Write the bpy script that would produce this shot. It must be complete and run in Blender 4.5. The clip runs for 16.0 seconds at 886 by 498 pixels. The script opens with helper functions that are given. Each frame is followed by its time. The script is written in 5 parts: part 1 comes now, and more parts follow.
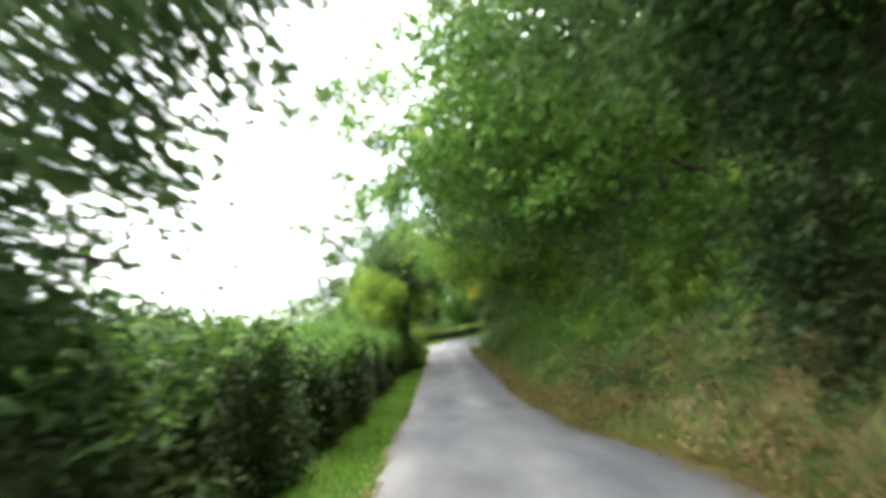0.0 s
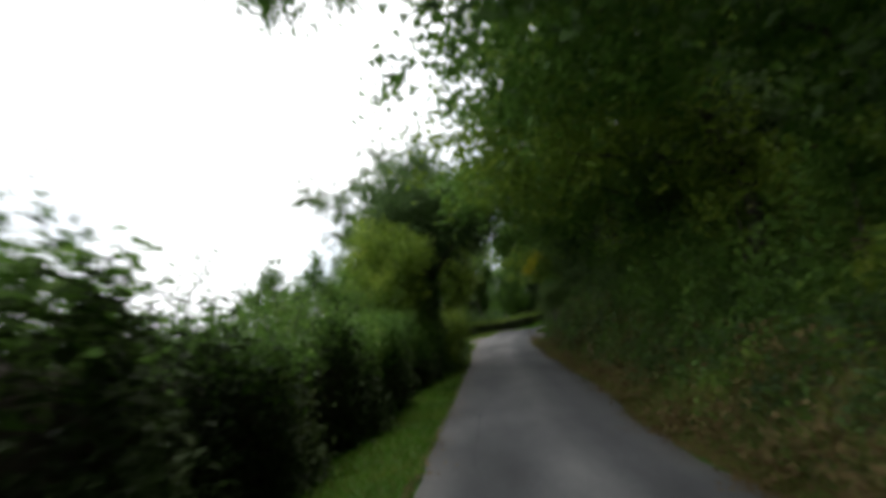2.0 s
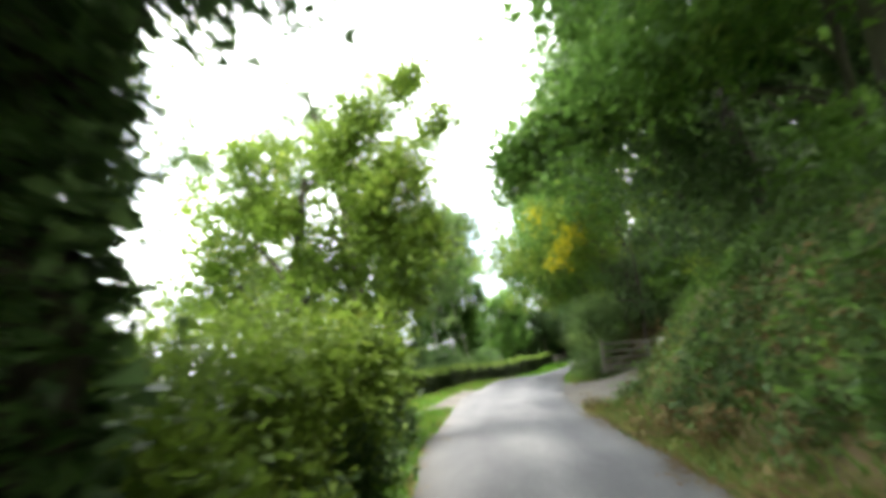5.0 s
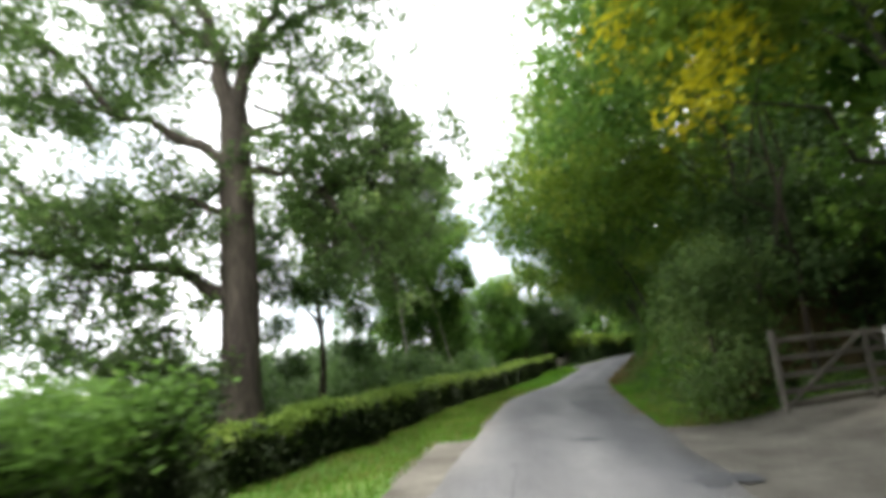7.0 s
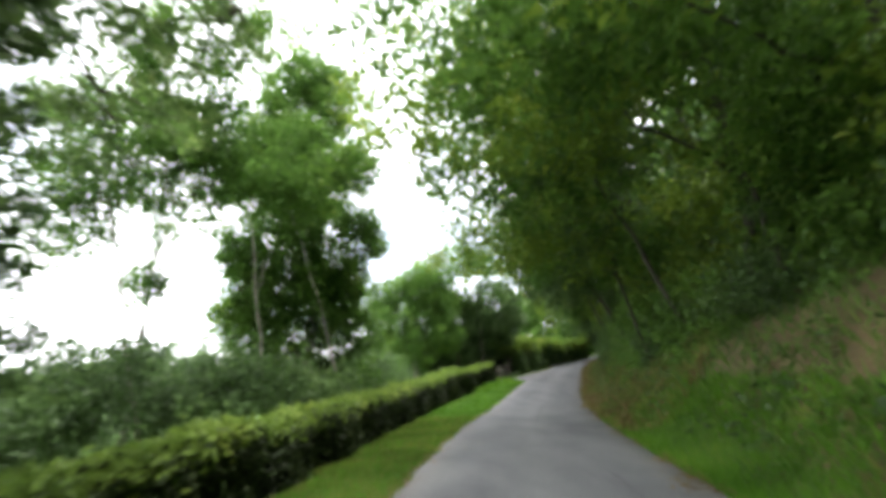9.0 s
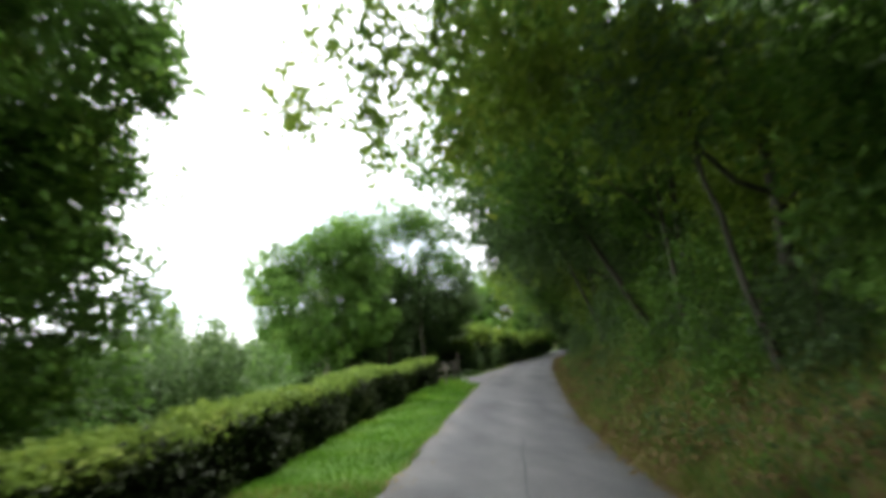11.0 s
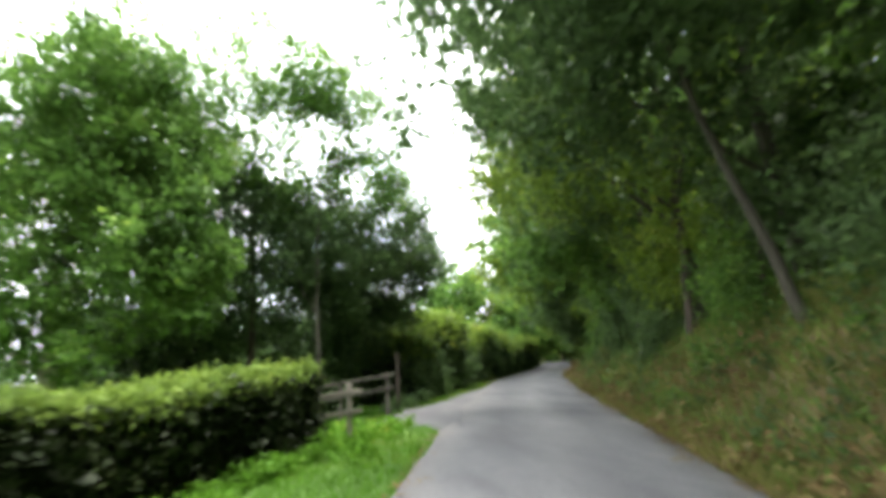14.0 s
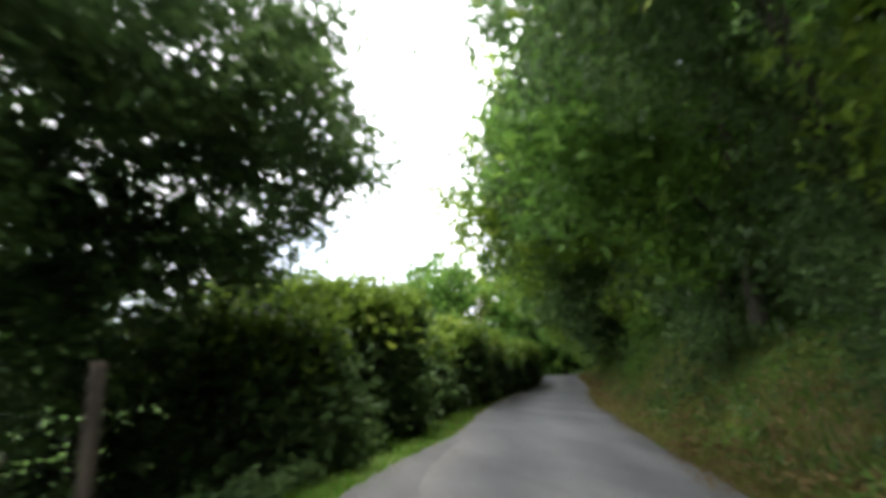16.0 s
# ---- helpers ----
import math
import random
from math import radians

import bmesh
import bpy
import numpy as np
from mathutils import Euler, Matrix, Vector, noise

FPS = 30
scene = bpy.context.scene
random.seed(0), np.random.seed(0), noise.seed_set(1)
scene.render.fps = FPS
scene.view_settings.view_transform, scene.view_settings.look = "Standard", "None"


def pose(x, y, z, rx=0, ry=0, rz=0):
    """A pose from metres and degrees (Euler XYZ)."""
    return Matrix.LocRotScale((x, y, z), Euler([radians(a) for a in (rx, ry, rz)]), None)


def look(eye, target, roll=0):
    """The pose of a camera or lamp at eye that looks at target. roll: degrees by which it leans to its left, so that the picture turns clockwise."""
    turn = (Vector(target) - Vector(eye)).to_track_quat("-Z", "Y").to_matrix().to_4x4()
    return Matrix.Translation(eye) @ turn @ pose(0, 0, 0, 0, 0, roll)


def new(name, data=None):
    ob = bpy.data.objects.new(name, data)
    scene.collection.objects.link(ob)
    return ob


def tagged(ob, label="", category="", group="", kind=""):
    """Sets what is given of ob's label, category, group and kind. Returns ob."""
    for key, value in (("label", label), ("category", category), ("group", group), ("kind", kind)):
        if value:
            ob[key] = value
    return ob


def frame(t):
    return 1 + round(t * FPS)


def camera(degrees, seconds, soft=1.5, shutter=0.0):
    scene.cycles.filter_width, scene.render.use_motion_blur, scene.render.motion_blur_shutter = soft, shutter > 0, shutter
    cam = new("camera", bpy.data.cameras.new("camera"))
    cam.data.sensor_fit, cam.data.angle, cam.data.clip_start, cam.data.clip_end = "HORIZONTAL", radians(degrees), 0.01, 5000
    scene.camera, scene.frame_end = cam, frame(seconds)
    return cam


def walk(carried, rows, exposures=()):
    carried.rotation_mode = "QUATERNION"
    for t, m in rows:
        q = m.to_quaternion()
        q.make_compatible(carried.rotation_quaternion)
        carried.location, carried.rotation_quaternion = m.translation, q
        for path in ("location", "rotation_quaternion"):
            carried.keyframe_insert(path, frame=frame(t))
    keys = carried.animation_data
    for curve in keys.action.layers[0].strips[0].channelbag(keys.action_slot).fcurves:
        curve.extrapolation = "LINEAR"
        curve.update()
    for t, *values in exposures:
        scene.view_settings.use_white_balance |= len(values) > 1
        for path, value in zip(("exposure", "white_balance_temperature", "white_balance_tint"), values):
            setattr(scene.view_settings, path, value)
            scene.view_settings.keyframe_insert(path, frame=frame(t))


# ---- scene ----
cam = camera(77.7, 16.0, soft=5.0, shutter=0.5)
PATH = [
    (0, (-0.332, 0.024, 1.742), (-0.263, 2.006, 2.005), -3.1),
    (0.5, (-0.175, 2.101, 1.646), (-0.155, 4.086, 1.897), -4.4),
    (1, (-0.094, 4.229, 1.537), (-0.129, 6.206, 1.836), -5.5),
    (1.5, (-0.069, 6.385, 1.409), (-0.15, 8.36, 1.718), -5.8),
    (2, (-0.082, 8.603, 1.245), (-0.183, 10.583, 1.508), -5.5),
    (2.5, (-0.023, 10.81, 1.089), (-0.118, 12.78, 1.421), -5.5),
    (3, (0.022, 13.104, 0.986), (-0.067, 15.072, 1.333), -4.0),
    (3.5, (0.034, 15.381, 0.948), (-0.032, 17.339, 1.353), -4.5),
    (4, (0.076, 17.622, 0.935), (0.014, 19.584, 1.316), -4.6),
    (4.5, (0.118, 19.791, 0.925), (0.052, 21.749, 1.331), -4.7),
    (4.7, (0.134, 20.715, 0.94), (0.073, 22.67, 1.36), -4.8),
    (6.8, (0.159, 30.599, 1.263), (0.16, 32.557, 1.669), -5.1),
    (7, (0.199, 31.526, 1.282), (0.208, 33.481, 1.7), -5.2),
    (7.5, (0.432, 33.679, 1.308), (0.446, 35.64, 1.702), -4.0),
    (8, (0.766, 35.892, 1.358), (0.829, 37.849, 1.763), -5.3),
    (8.5, (1.07, 38.095, 1.394), (1.199, 40.059, 1.752), -2.4),
    (9, (1.415, 40.279, 1.444), (1.648, 42.222, 1.857), -3.8),
    (9.5, (1.848, 42.395, 1.491), (2.156, 44.327, 1.907), -4.5),
    (10, (2.36, 44.533, 1.511), (2.719, 46.465, 1.883), -4.3),
    (10.2, (2.587, 45.381, 1.51), (2.948, 47.313, 1.882), -3.7),
    (12.3, (4.65, 54.587, 1.31), (5.118, 56.49, 1.708), -3.2),
    (12.5, (4.894, 55.41, 1.291), (5.372, 57.313, 1.678), -3.2),
    (13, (5.547, 57.416, 1.253), (6.029, 59.317, 1.647), -2.8),
    (13.5, (6.226, 59.509, 1.241), (6.712, 61.403, 1.661), -3.0),
    (14, (6.952, 61.64, 1.24), (7.445, 63.53, 1.67), -2.6),
    (14.5, (7.614, 63.787, 1.284), (8.111, 65.671, 1.732), -1.6),
    (15, (8.376, 65.912, 1.361), (8.883, 67.797, 1.795), -1.3),
    (15.5, (9.131, 67.907, 1.42), (9.642, 69.783, 1.89), -1.2),
    (16, (9.972, 70.02, 1.513), (10.486, 71.898, 1.969), -1.2),
]
EXPO = [(0.0, 2.5), (0.5, 1.9), (1.0, 1.0), (1.5, 0.45), (2.5, 0.6), (3.0, 1.2), (3.5, 1.95), (4.0, 2.6), (4.5, 2.7), (6.8, 1.75), (8.0, 2.05), (9.0, 2.1), (10.0, 2.15), (12.3, 1.4), (13.0, 1.9), (13.5, 2.4), (14.0, 2.6), (14.5, 2.55), (15.2, 2.4), (16.0, 1.95)]
walk(cam, [(t, look(eye, target, roll)) for t, eye, target, roll in PATH], EXPO)

# ---- sky and sun ----
world = bpy.data.worlds.new("world")
scene.world = world
world.use_nodes = True
wn, wl = world.node_tree.nodes, world.node_tree.links
wn.clear()
w_out = wn.new("ShaderNodeOutputWorld")
w_bg = wn.new("ShaderNodeBackground")
w_sky = wn.new("ShaderNodeTexSky")
w_sky.sky_type, w_sky.sun_disc = "NISHITA", False
w_sky.sun_elevation, w_sky.sun_rotation = radians(80), radians(54)
w_scale = wn.new("ShaderNodeVectorMath")
w_scale.operation = "SCALE"
w_scale.inputs["Scale"].default_value = 0.10
w_noise = wn.new("ShaderNodeTexNoise")
w_noise.inputs["Scale"].default_value = 2.2
w_noise.inputs["Detail"].default_value = 6
w_ramp = wn.new("ShaderNodeValToRGB")
w_ramp.color_ramp.elements[0].position, w_ramp.color_ramp.elements[1].position = 0.34, 0.52
w_ramp.color_ramp.elements[0].color, w_ramp.color_ramp.elements[1].color = (0.22, 0.22, 0.22, 1), (1, 1, 1, 1)
w_mix = wn.new("ShaderNodeMix")
w_mix.data_type = "RGBA"
w_mix.inputs[7].default_value = (1.45, 1.47, 1.5, 1)
w_geo = wn.new("ShaderNodeTexCoord")
wl.new(w_geo.outputs["Generated"], w_noise.inputs["Vector"])
wl.new(w_noise.outputs["Fac"], w_ramp.inputs["Fac"])
wl.new(w_ramp.outputs["Color"], w_mix.inputs[0])
wl.new(w_sky.outputs["Color"], w_scale.inputs[0])
wl.new(w_scale.outputs["Vector"], w_mix.inputs[6])
wl.new(w_mix.outputs[2], w_bg.inputs["Color"])
wl.new(w_bg.outputs["Background"], w_out.inputs["Surface"])
w_bg.inputs["Strength"].default_value = 0.95

sun_data = bpy.data.lights.new("sun", "SUN")
sun_data.energy, sun_data.angle, sun_data.color = 1.3, radians(12), (1.0, 0.95, 0.86)
sun = new("sun", sun_data)
sun.matrix_world = look((14, 40, 100), (0, 30, 0))

# ---- materials ----
def material(name):
    m = bpy.data.materials.new(name)
    m.use_nodes = True
    t = m.node_tree
    return m, t.nodes, t.links, t.nodes["Principled BSDF"]


def ramp_node(n, stops):
    r = n.new("ShaderNodeValToRGB")
    e = r.color_ramp.elements
    while len(e) < len(stops):
        e.new(0.5)
    for k, (p, c) in enumerate(stops):
        e[k].position, e[k].color = p, (*c, 1)
    return r


def surface(name, stops, scale, rough=0.85, bump=0.4, fine=12.0, metallic=0.0, stretch=(1, 1, 1), spec=0.3):
    """Two scales of noise through a colour ramp, and a bump of the finer one."""
    m, n, l, b = material(name)
    co = n.new("ShaderNodeTexCoord")
    mp = n.new("ShaderNodeMapping")
    mp.inputs["Scale"].default_value = stretch
    a, c = n.new("ShaderNodeTexNoise"), n.new("ShaderNodeTexNoise")
    a.inputs["Scale"].default_value, a.inputs["Detail"].default_value = scale, 5
    c.inputs["Scale"].default_value, c.inputs["Detail"].default_value = scale * fine, 4
    mix = n.new("ShaderNodeMath")
    mix.operation = "MULTIPLY_ADD"
    mix.inputs[1].default_value = 0.55
    half = n.new("ShaderNodeMath")
    half.operation = "MULTIPLY"
    half.inputs[1].default_value = 0.45
    r = ramp_node(n, stops)
    bp = n.new("ShaderNodeBump")
    bp.inputs["Strength"].default_value, bp.inputs["Distance"].default_value = bump, 0.02
    l.new(co.outputs["Object"], mp.inputs["Vector"])
    for x in (a, c):
        l.new(mp.outputs["Vector"], x.inputs["Vector"])
    l.new(c.outputs["Fac"], half.inputs[0])
    l.new(a.outputs["Fac"], mix.inputs[0])
    l.new(half.outputs[0], mix.inputs[2])
    l.new(mix.outputs[0], r.inputs["Fac"])
    l.new(r.outputs["Color"], b.inputs["Base Color"])
    l.new(c.outputs["Fac"], bp.inputs["Height"])
    l.new(bp.outputs["Normal"], b.inputs["Normal"])
    b.inputs["Roughness"].default_value, b.inputs["Metallic"].default_value = rough, metallic
    b.inputs["Specular IOR Level"].default_value = spec
    return m


def foliage(name, dark, light, accent, gloss=0.6, through_light=0.42):
    """Leaves: colour by leaf and by large patches, light passing through the blade."""
    m, n, l, b = material(name)
    geo, co = n.new("ShaderNodeNewGeometry"), n.new("ShaderNodeTexCoord")
    patch = n.new("ShaderNodeTexNoise")
    patch.inputs["Scale"].default_value, patch.inputs["Detail"].default_value = 0.9, 2
    l.new(co.outputs["Object"], patch.inputs["Vector"])
    add = n.new("ShaderNodeMath")
    add.operation = "MULTIPLY_ADD"
    add.inputs[1].default_value = 0.5
    sub = n.new("ShaderNodeMath")
    sub.operation = "MULTIPLY_ADD"
    sub.inputs[1].default_value, sub.inputs[2].default_value = 1.5, -0.5
    l.new(patch.outputs["Fac"], sub.inputs[0])
    l.new(geo.outputs["Random Per Island"], add.inputs[0])
    l.new(sub.outputs[0], add.inputs[2])
    r = ramp_node(n, [(0.15, dark), (0.75, light), (1.0, accent)])
    l.new(add.outputs[0], r.inputs["Fac"])
    l.new(r.outputs["Color"], b.inputs["Base Color"])
    b.inputs["Roughness"].default_value = gloss
    b.inputs["Specular IOR Level"].default_value = 0.12
    tr = n.new("ShaderNodeBsdfTranslucent")
    l.new(r.outputs["Color"], tr.inputs["Color"])
    mx = n.new("ShaderNodeMixShader")
    mx.inputs["Fac"].default_value = through_light
    l.new(b.outputs["BSDF"], mx.inputs[1])
    l.new(tr.outputs["BSDF"], mx.inputs[2])
    l.new(mx.outputs["Shader"], n["Material Output"].inputs["Surface"])
    return m


M_ROAD = surface("asphalt", [(0.34, (0.078, 0.079, 0.082)), (0.5, (0.125, 0.126, 0.129)), (0.66, (0.185, 0.184, 0.184))], 1.3, 0.8, 0.6, 60, stretch=(1, 0.3, 1))
rt = M_ROAD.node_tree
r_at = rt.nodes.new("ShaderNodeAttribute")
r_at.attribute_name = "across"
r_wear = ramp_node(rt.nodes, [(0.0, (1.25, 1.2, 1.12)), (0.16, (0.95, 0.95, 0.95)), (0.30, (0.84, 0.84, 0.85)), (0.5, (1.22, 1.21, 1.19)), (0.70, (0.84, 0.84, 0.85)), (0.86, (0.96, 0.96, 0.96)), (1.0, (1.3, 1.24, 1.15))])
r_warp = rt.nodes.new("ShaderNodeTexNoise")
r_warp.inputs["Scale"].default_value, r_warp.inputs["Detail"].default_value = 0.8, 4
r_off = rt.nodes.new("ShaderNodeMath")
r_off.operation = "MULTIPLY_ADD"
r_off.inputs[1].default_value, r_off.inputs[2].default_value = 0.22, -0.11
r_add = rt.nodes.new("ShaderNodeMath")
r_mul = rt.nodes.new("ShaderNodeMix")
r_mul.data_type, r_mul.blend_type = "RGBA", "MULTIPLY"
r_mul.inputs[0].default_value = 1.0
r_base = rt.nodes["Principled BSDF"].inputs["Base Color"]
r_from = r_base.links[0].from_socket
r_co = next(n for n in rt.nodes if n.bl_idname == "ShaderNodeTexCoord")
rt.links.new(r_co.outputs["Object"], r_warp.inputs["Vector"])
rt.links.new(r_warp.outputs["Fac"], r_off.inputs[0])
rt.links.new(r_off.outputs[0], r_add.inputs[0])
rt.links.new(r_at.outputs["Fac"], r_add.inputs[1])
rt.links.new(r_add.outputs[0], r_wear.inputs["Fac"])
rt.links.new(r_from, r_mul.inputs[6])
rt.links.new(r_wear.outputs["Color"], r_mul.inputs[7])
rt.links.new(r_mul.outputs[2], r_base)
M_GRAVEL = surface("gravel", [(0.3, (0.052, 0.048, 0.038)), (0.5, (0.115, 0.106, 0.088)), (0.7, (0.19, 0.177, 0.15))], 2.0, 0.95, 0.8, 22)
M_GROUND = surface("field_grass", [(0.3, (0.035, 0.075, 0.012)), (0.5, (0.065, 0.135, 0.02)), (0.7, (0.12, 0.16, 0.04))], 0.6, 0.95, 0.6, 25)
M_BANK = surface("bank_earth", [(0.3, (0.045, 0.040, 0.016)), (0.5, (0.095, 0.074, 0.032)), (0.68, (0.16, 0.115, 0.055))], 1.6, 0.95, 0.9, 14)
M_BARK = surface("bark", [(0.3, (0.022, 0.018, 0.014)), (0.5, (0.060, 0.047, 0.037)), (0.7, (0.125, 0.10, 0.08))], 3.5, 0.92, 1.0, 5, stretch=(1, 1, 0.18))
M_BARK_WOOD = surface("mossy_bark", [(0.3, (0.028, 0.027, 0.018)), (0.5, (0.060, 0.056, 0.040)), (0.7, (0.10, 0.095, 0.07))], 2.5, 0.92, 0.9, 6, stretch=(1, 1, 0.22))
M_PALE = surface("pale_bark", [(0.3, (0.12, 0.11, 0.085)), (0.5, (0.24, 0.22, 0.18)), (0.7, (0.33, 0.31, 0.26))], 3, 0.9, 0.5, 8, stretch=(1, 1, 0.3))
M_WOOD = surface("weathered_timber", [(0.3, (0.10, 0.092, 0.07)), (0.5, (0.19, 0.175, 0.14)), (0.7, (0.28, 0.26, 0.215))], 3, 0.85, 0.6, 14, stretch=(1, 1, 1))
M_WOOD_GREY = surface("grey_timber", [(0.3, (0.055, 0.050, 0.040)), (0.5, (0.105, 0.096, 0.078)), (0.7, (0.165, 0.152, 0.125))], 3, 0.88, 0.6, 14)
M_LEAF = foliage("leaf_green", (0.052, 0.108, 0.021), (0.132, 0.250, 0.046), (0.24, 0.35, 0.064), 0.5, 0.45)
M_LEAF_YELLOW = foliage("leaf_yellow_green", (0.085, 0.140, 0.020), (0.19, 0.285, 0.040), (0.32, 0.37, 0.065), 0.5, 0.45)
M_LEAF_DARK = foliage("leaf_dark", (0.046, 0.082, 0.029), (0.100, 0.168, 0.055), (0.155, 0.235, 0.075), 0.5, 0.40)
M_LEAF_BLUE = foliage("leaf_grey_green", (0.052, 0.090, 0.028), (0.130, 0.205, 0.060), (0.22, 0.29, 0.09), 0.5, 0.42)
M_LEAF_GOLD = foliage("leaf_gold", (0.26, 0.25, 0.012), (0.52, 0.47, 0.02), (0.68, 0.60, 0.03))
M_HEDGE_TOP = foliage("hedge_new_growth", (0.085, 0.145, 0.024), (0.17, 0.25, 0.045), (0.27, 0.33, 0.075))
M_GRASS = foliage("grass", (0.060, 0.15, 0.014), (0.125, 0.28, 0.026), (0.24, 0.31, 0.045), 0.6)
M_DRY = foliage("dry_grass", (0.12, 0.13, 0.034), (0.23, 0.23, 0.066), (0.31, 0.265, 0.09), 0.7)
# Bramble leaf darkened so its colour holds the shade low in the hedge.
M_BRAMBLE = foliage("shaded_bramble_leaf", (0.020, 0.034, 0.012), (0.042, 0.068, 0.021), (0.08, 0.11, 0.034), 0.55, 0.3)
# Near-black leaf that puts the shade of hedge sides into the colour.
M_HEDGE_SIDE = foliage("hedge_side_shade", (0.014, 0.023, 0.009), (0.032, 0.048, 0.016), (0.06, 0.08, 0.025), 0.5, 0.18)
M_BRACKEN = foliage("dead_bracken", (0.11, 0.078, 0.032), (0.20, 0.15, 0.062), (0.27, 0.22, 0.095), 0.75, 0.25)
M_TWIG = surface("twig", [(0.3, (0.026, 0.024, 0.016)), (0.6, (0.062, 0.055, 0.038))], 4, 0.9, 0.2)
M_WHITE = surface("white_paint", [(0.3, (0.62, 0.62, 0.60)), (0.6, (0.78, 0.78, 0.76))], 3, 0.5, 0.1)

# ---- the lie of the land ----
LINE_Y = [-60, 0, 4, 9, 15, 20, 28, 31, 34, 38, 42, 46, 50, 55, 60, 65, 70, 76, 84, 88, 92, 96, 104, 112, 140]
LINE_X = [1.2, 0.45, 0.62, 0.62, 0.72, 0.85, 0.86, 0.92, 1.12, 1.62, 2.22, 2.98, 3.9, 5.3, 7.0, 8.75, 10.6, 12.95, 16.45, 18.7, 21.0, 23.0, 27.0, 31.5, 75.0]
RISE_Y = [-60, 0, 4, 9, 13, 17, 21, 26, 31, 38, 45, 50, 56, 60, 65, 70, 84, 105, 140, 400]
RISE_Z = [2.0, 0.53, 0.32, -0.02, -0.26, -0.34, -0.34, -0.17, 0.04, 0.13, 0.26, 0.15, 0.0, -0.01, 0.12, 0.32, 0.75, 1.3, 2.2, 3]
HALF = 1.42
RIGHT_Y = [-60, 5, 9, 16, 20, 24, 29, 36, 40, 43, 50, 54, 60, 64, 68, 76, 140]
LEFT_Y = [-60, 22, 27, 33, 37, 42, 56, 62, 69, 76, 84, 140]
LEFT_W = [1.55, 1.52, 1.32, 1.35, 1.6, 1.48, 1.5, 1.6, 1.66, 1.66, 1.55, 1.5]
RIGHT_W = [1.6, 1.6, 1.25, 1.15, 1.35, 1.25, 1.1, 1.05, 1.25, 1.35, 1.5, 1.5, 1.45, 1.5, 1.58, 1.52, 1.45]


def smooth_curve(xs, ys, lo, hi, step=0.5):
    """A smooth table through the knots."""
    grid = np.arange(lo, hi, step)
    v = np.interp(grid, xs, ys)
    k = np.hanning(13)
    k /= k.sum()
    return grid, np.convolve(np.pad(v, 6, mode="edge"), k, "valid")


CY, CX = smooth_curve(LINE_Y, LINE_X, -60, 140)
RY, RZ = smooth_curve(RISE_Y, RISE_Z, -60, 400)


def line_x(y):
    return np.interp(y, CY, CX)


def rise(y):
    return np.interp(y, RY, RZ)


def lateral(x, y):
    slope = (line_x(y + 0.5) - line_x(y - 0.5))
    return (x - line_x(y)) / np.sqrt(1 + slope * slope)


def step01(v):
    v = np.clip(v, 0, 1)
    return v * v * (3 - 2 * v)


def right_half(y):
    return np.interp(y, RIGHT_Y, RIGHT_W)


def left_half(y):
    return np.interp(y, LEFT_Y, LEFT_W)


def gate_bay(y, d=2.0):
    """1 where the right-hand bank opens for the gateway."""
    return step01((y - 31.5) / 2.5) * step01((40.0 + 0.8 * np.clip(d - 2.0, 0, 5) - y) / 1.6)


def land(x, y):
    x, y = np.asarray(x, float), np.asarray(y, float)
    d = lateral(x, y)
    bay = gate_bay(y, d)
    start = right_half(y) + 0.3 + 4.0 * bay
    r = np.maximum(d - start, 0)
    bank = (1.9 + 0.5 * step01((y - 22) / 3) * step01((33 - y) / 2)) * step01(r / 2.0) + 0.62 * np.maximum(r - 1.8, 0)
    bank = np.minimum(bank, 13) * (0.85 + 0.15 * np.sin(y * 0.31))
    bank = bank + bay * np.clip(0.13 * (d - 1.75), 0, 0.7)
    l = np.maximum(-d - 2.6, 0)
    fall = -0.05 * l - 0.0009 * l * l
    fall = np.maximum(fall, -11) + 14 * step01((l - 160) / 260)
    rough = 0.05 * np.sin(x * 2.3 + y * 1.1) * np.sin(y * 1.7 - x) * step01((np.abs(d) - 2.1) / 0.8)
    return rise(y) + bank + fall + rough


def at(d, y):
    """Place beside the road: d metres right of its middle."""
    x = float(line_x(y)) + d
    return x, y, float(land(x, y))


# ---- builders ----
def mesh_object(name, verts, faces, mats, parent=None, label="", smooth=False, index=None):
    me = bpy.data.meshes.new(name)
    v = np.asarray(verts, np.float32)
    f = np.asarray(faces, np.int32)
    me.vertices.add(len(v))
    me.vertices.foreach_set("co", v.ravel())
    me.loops.add(f.size)
    me.loops.foreach_set("vertex_index", f.ravel())
    me.polygons.add(len(f))
    me.polygons.foreach_set("loop_start", np.arange(0, f.size, f.shape[1], dtype=np.int32))
    if smooth:
        me.polygons.foreach_set("use_smooth", np.ones(len(f), bool))
    for m in mats if isinstance(mats, (list, tuple)) else [mats]:
        me.materials.append(m)
    if index is not None:
        me.polygons.foreach_set("material_index", np.asarray(index, np.int32))
    me.update(calc_edges=True)
    me.validate()
    ob = new(name, me)
    if parent:
        ob.parent = parent
        ob.matrix_parent_inverse = Matrix.Translation(-parent.location)
    if label:
        tagged(ob, label)
    return ob


def part(name, bm, mat, parent, label=""):
    me = bpy.data.meshes.new(name)
    bm.to_mesh(me)
    bm.free()
    me.materials.append(mat)
    ob = new(name, me)
    if parent:
        ob.parent = parent
        ob.matrix_parent_inverse = Matrix.Translation(-parent.location)
    if label:
        tagged(ob, label)
    return ob


def empty(name, place, label, category, group=""):
    ob = new(name)
    ob.location = place
    return tagged(ob, label, category, group)


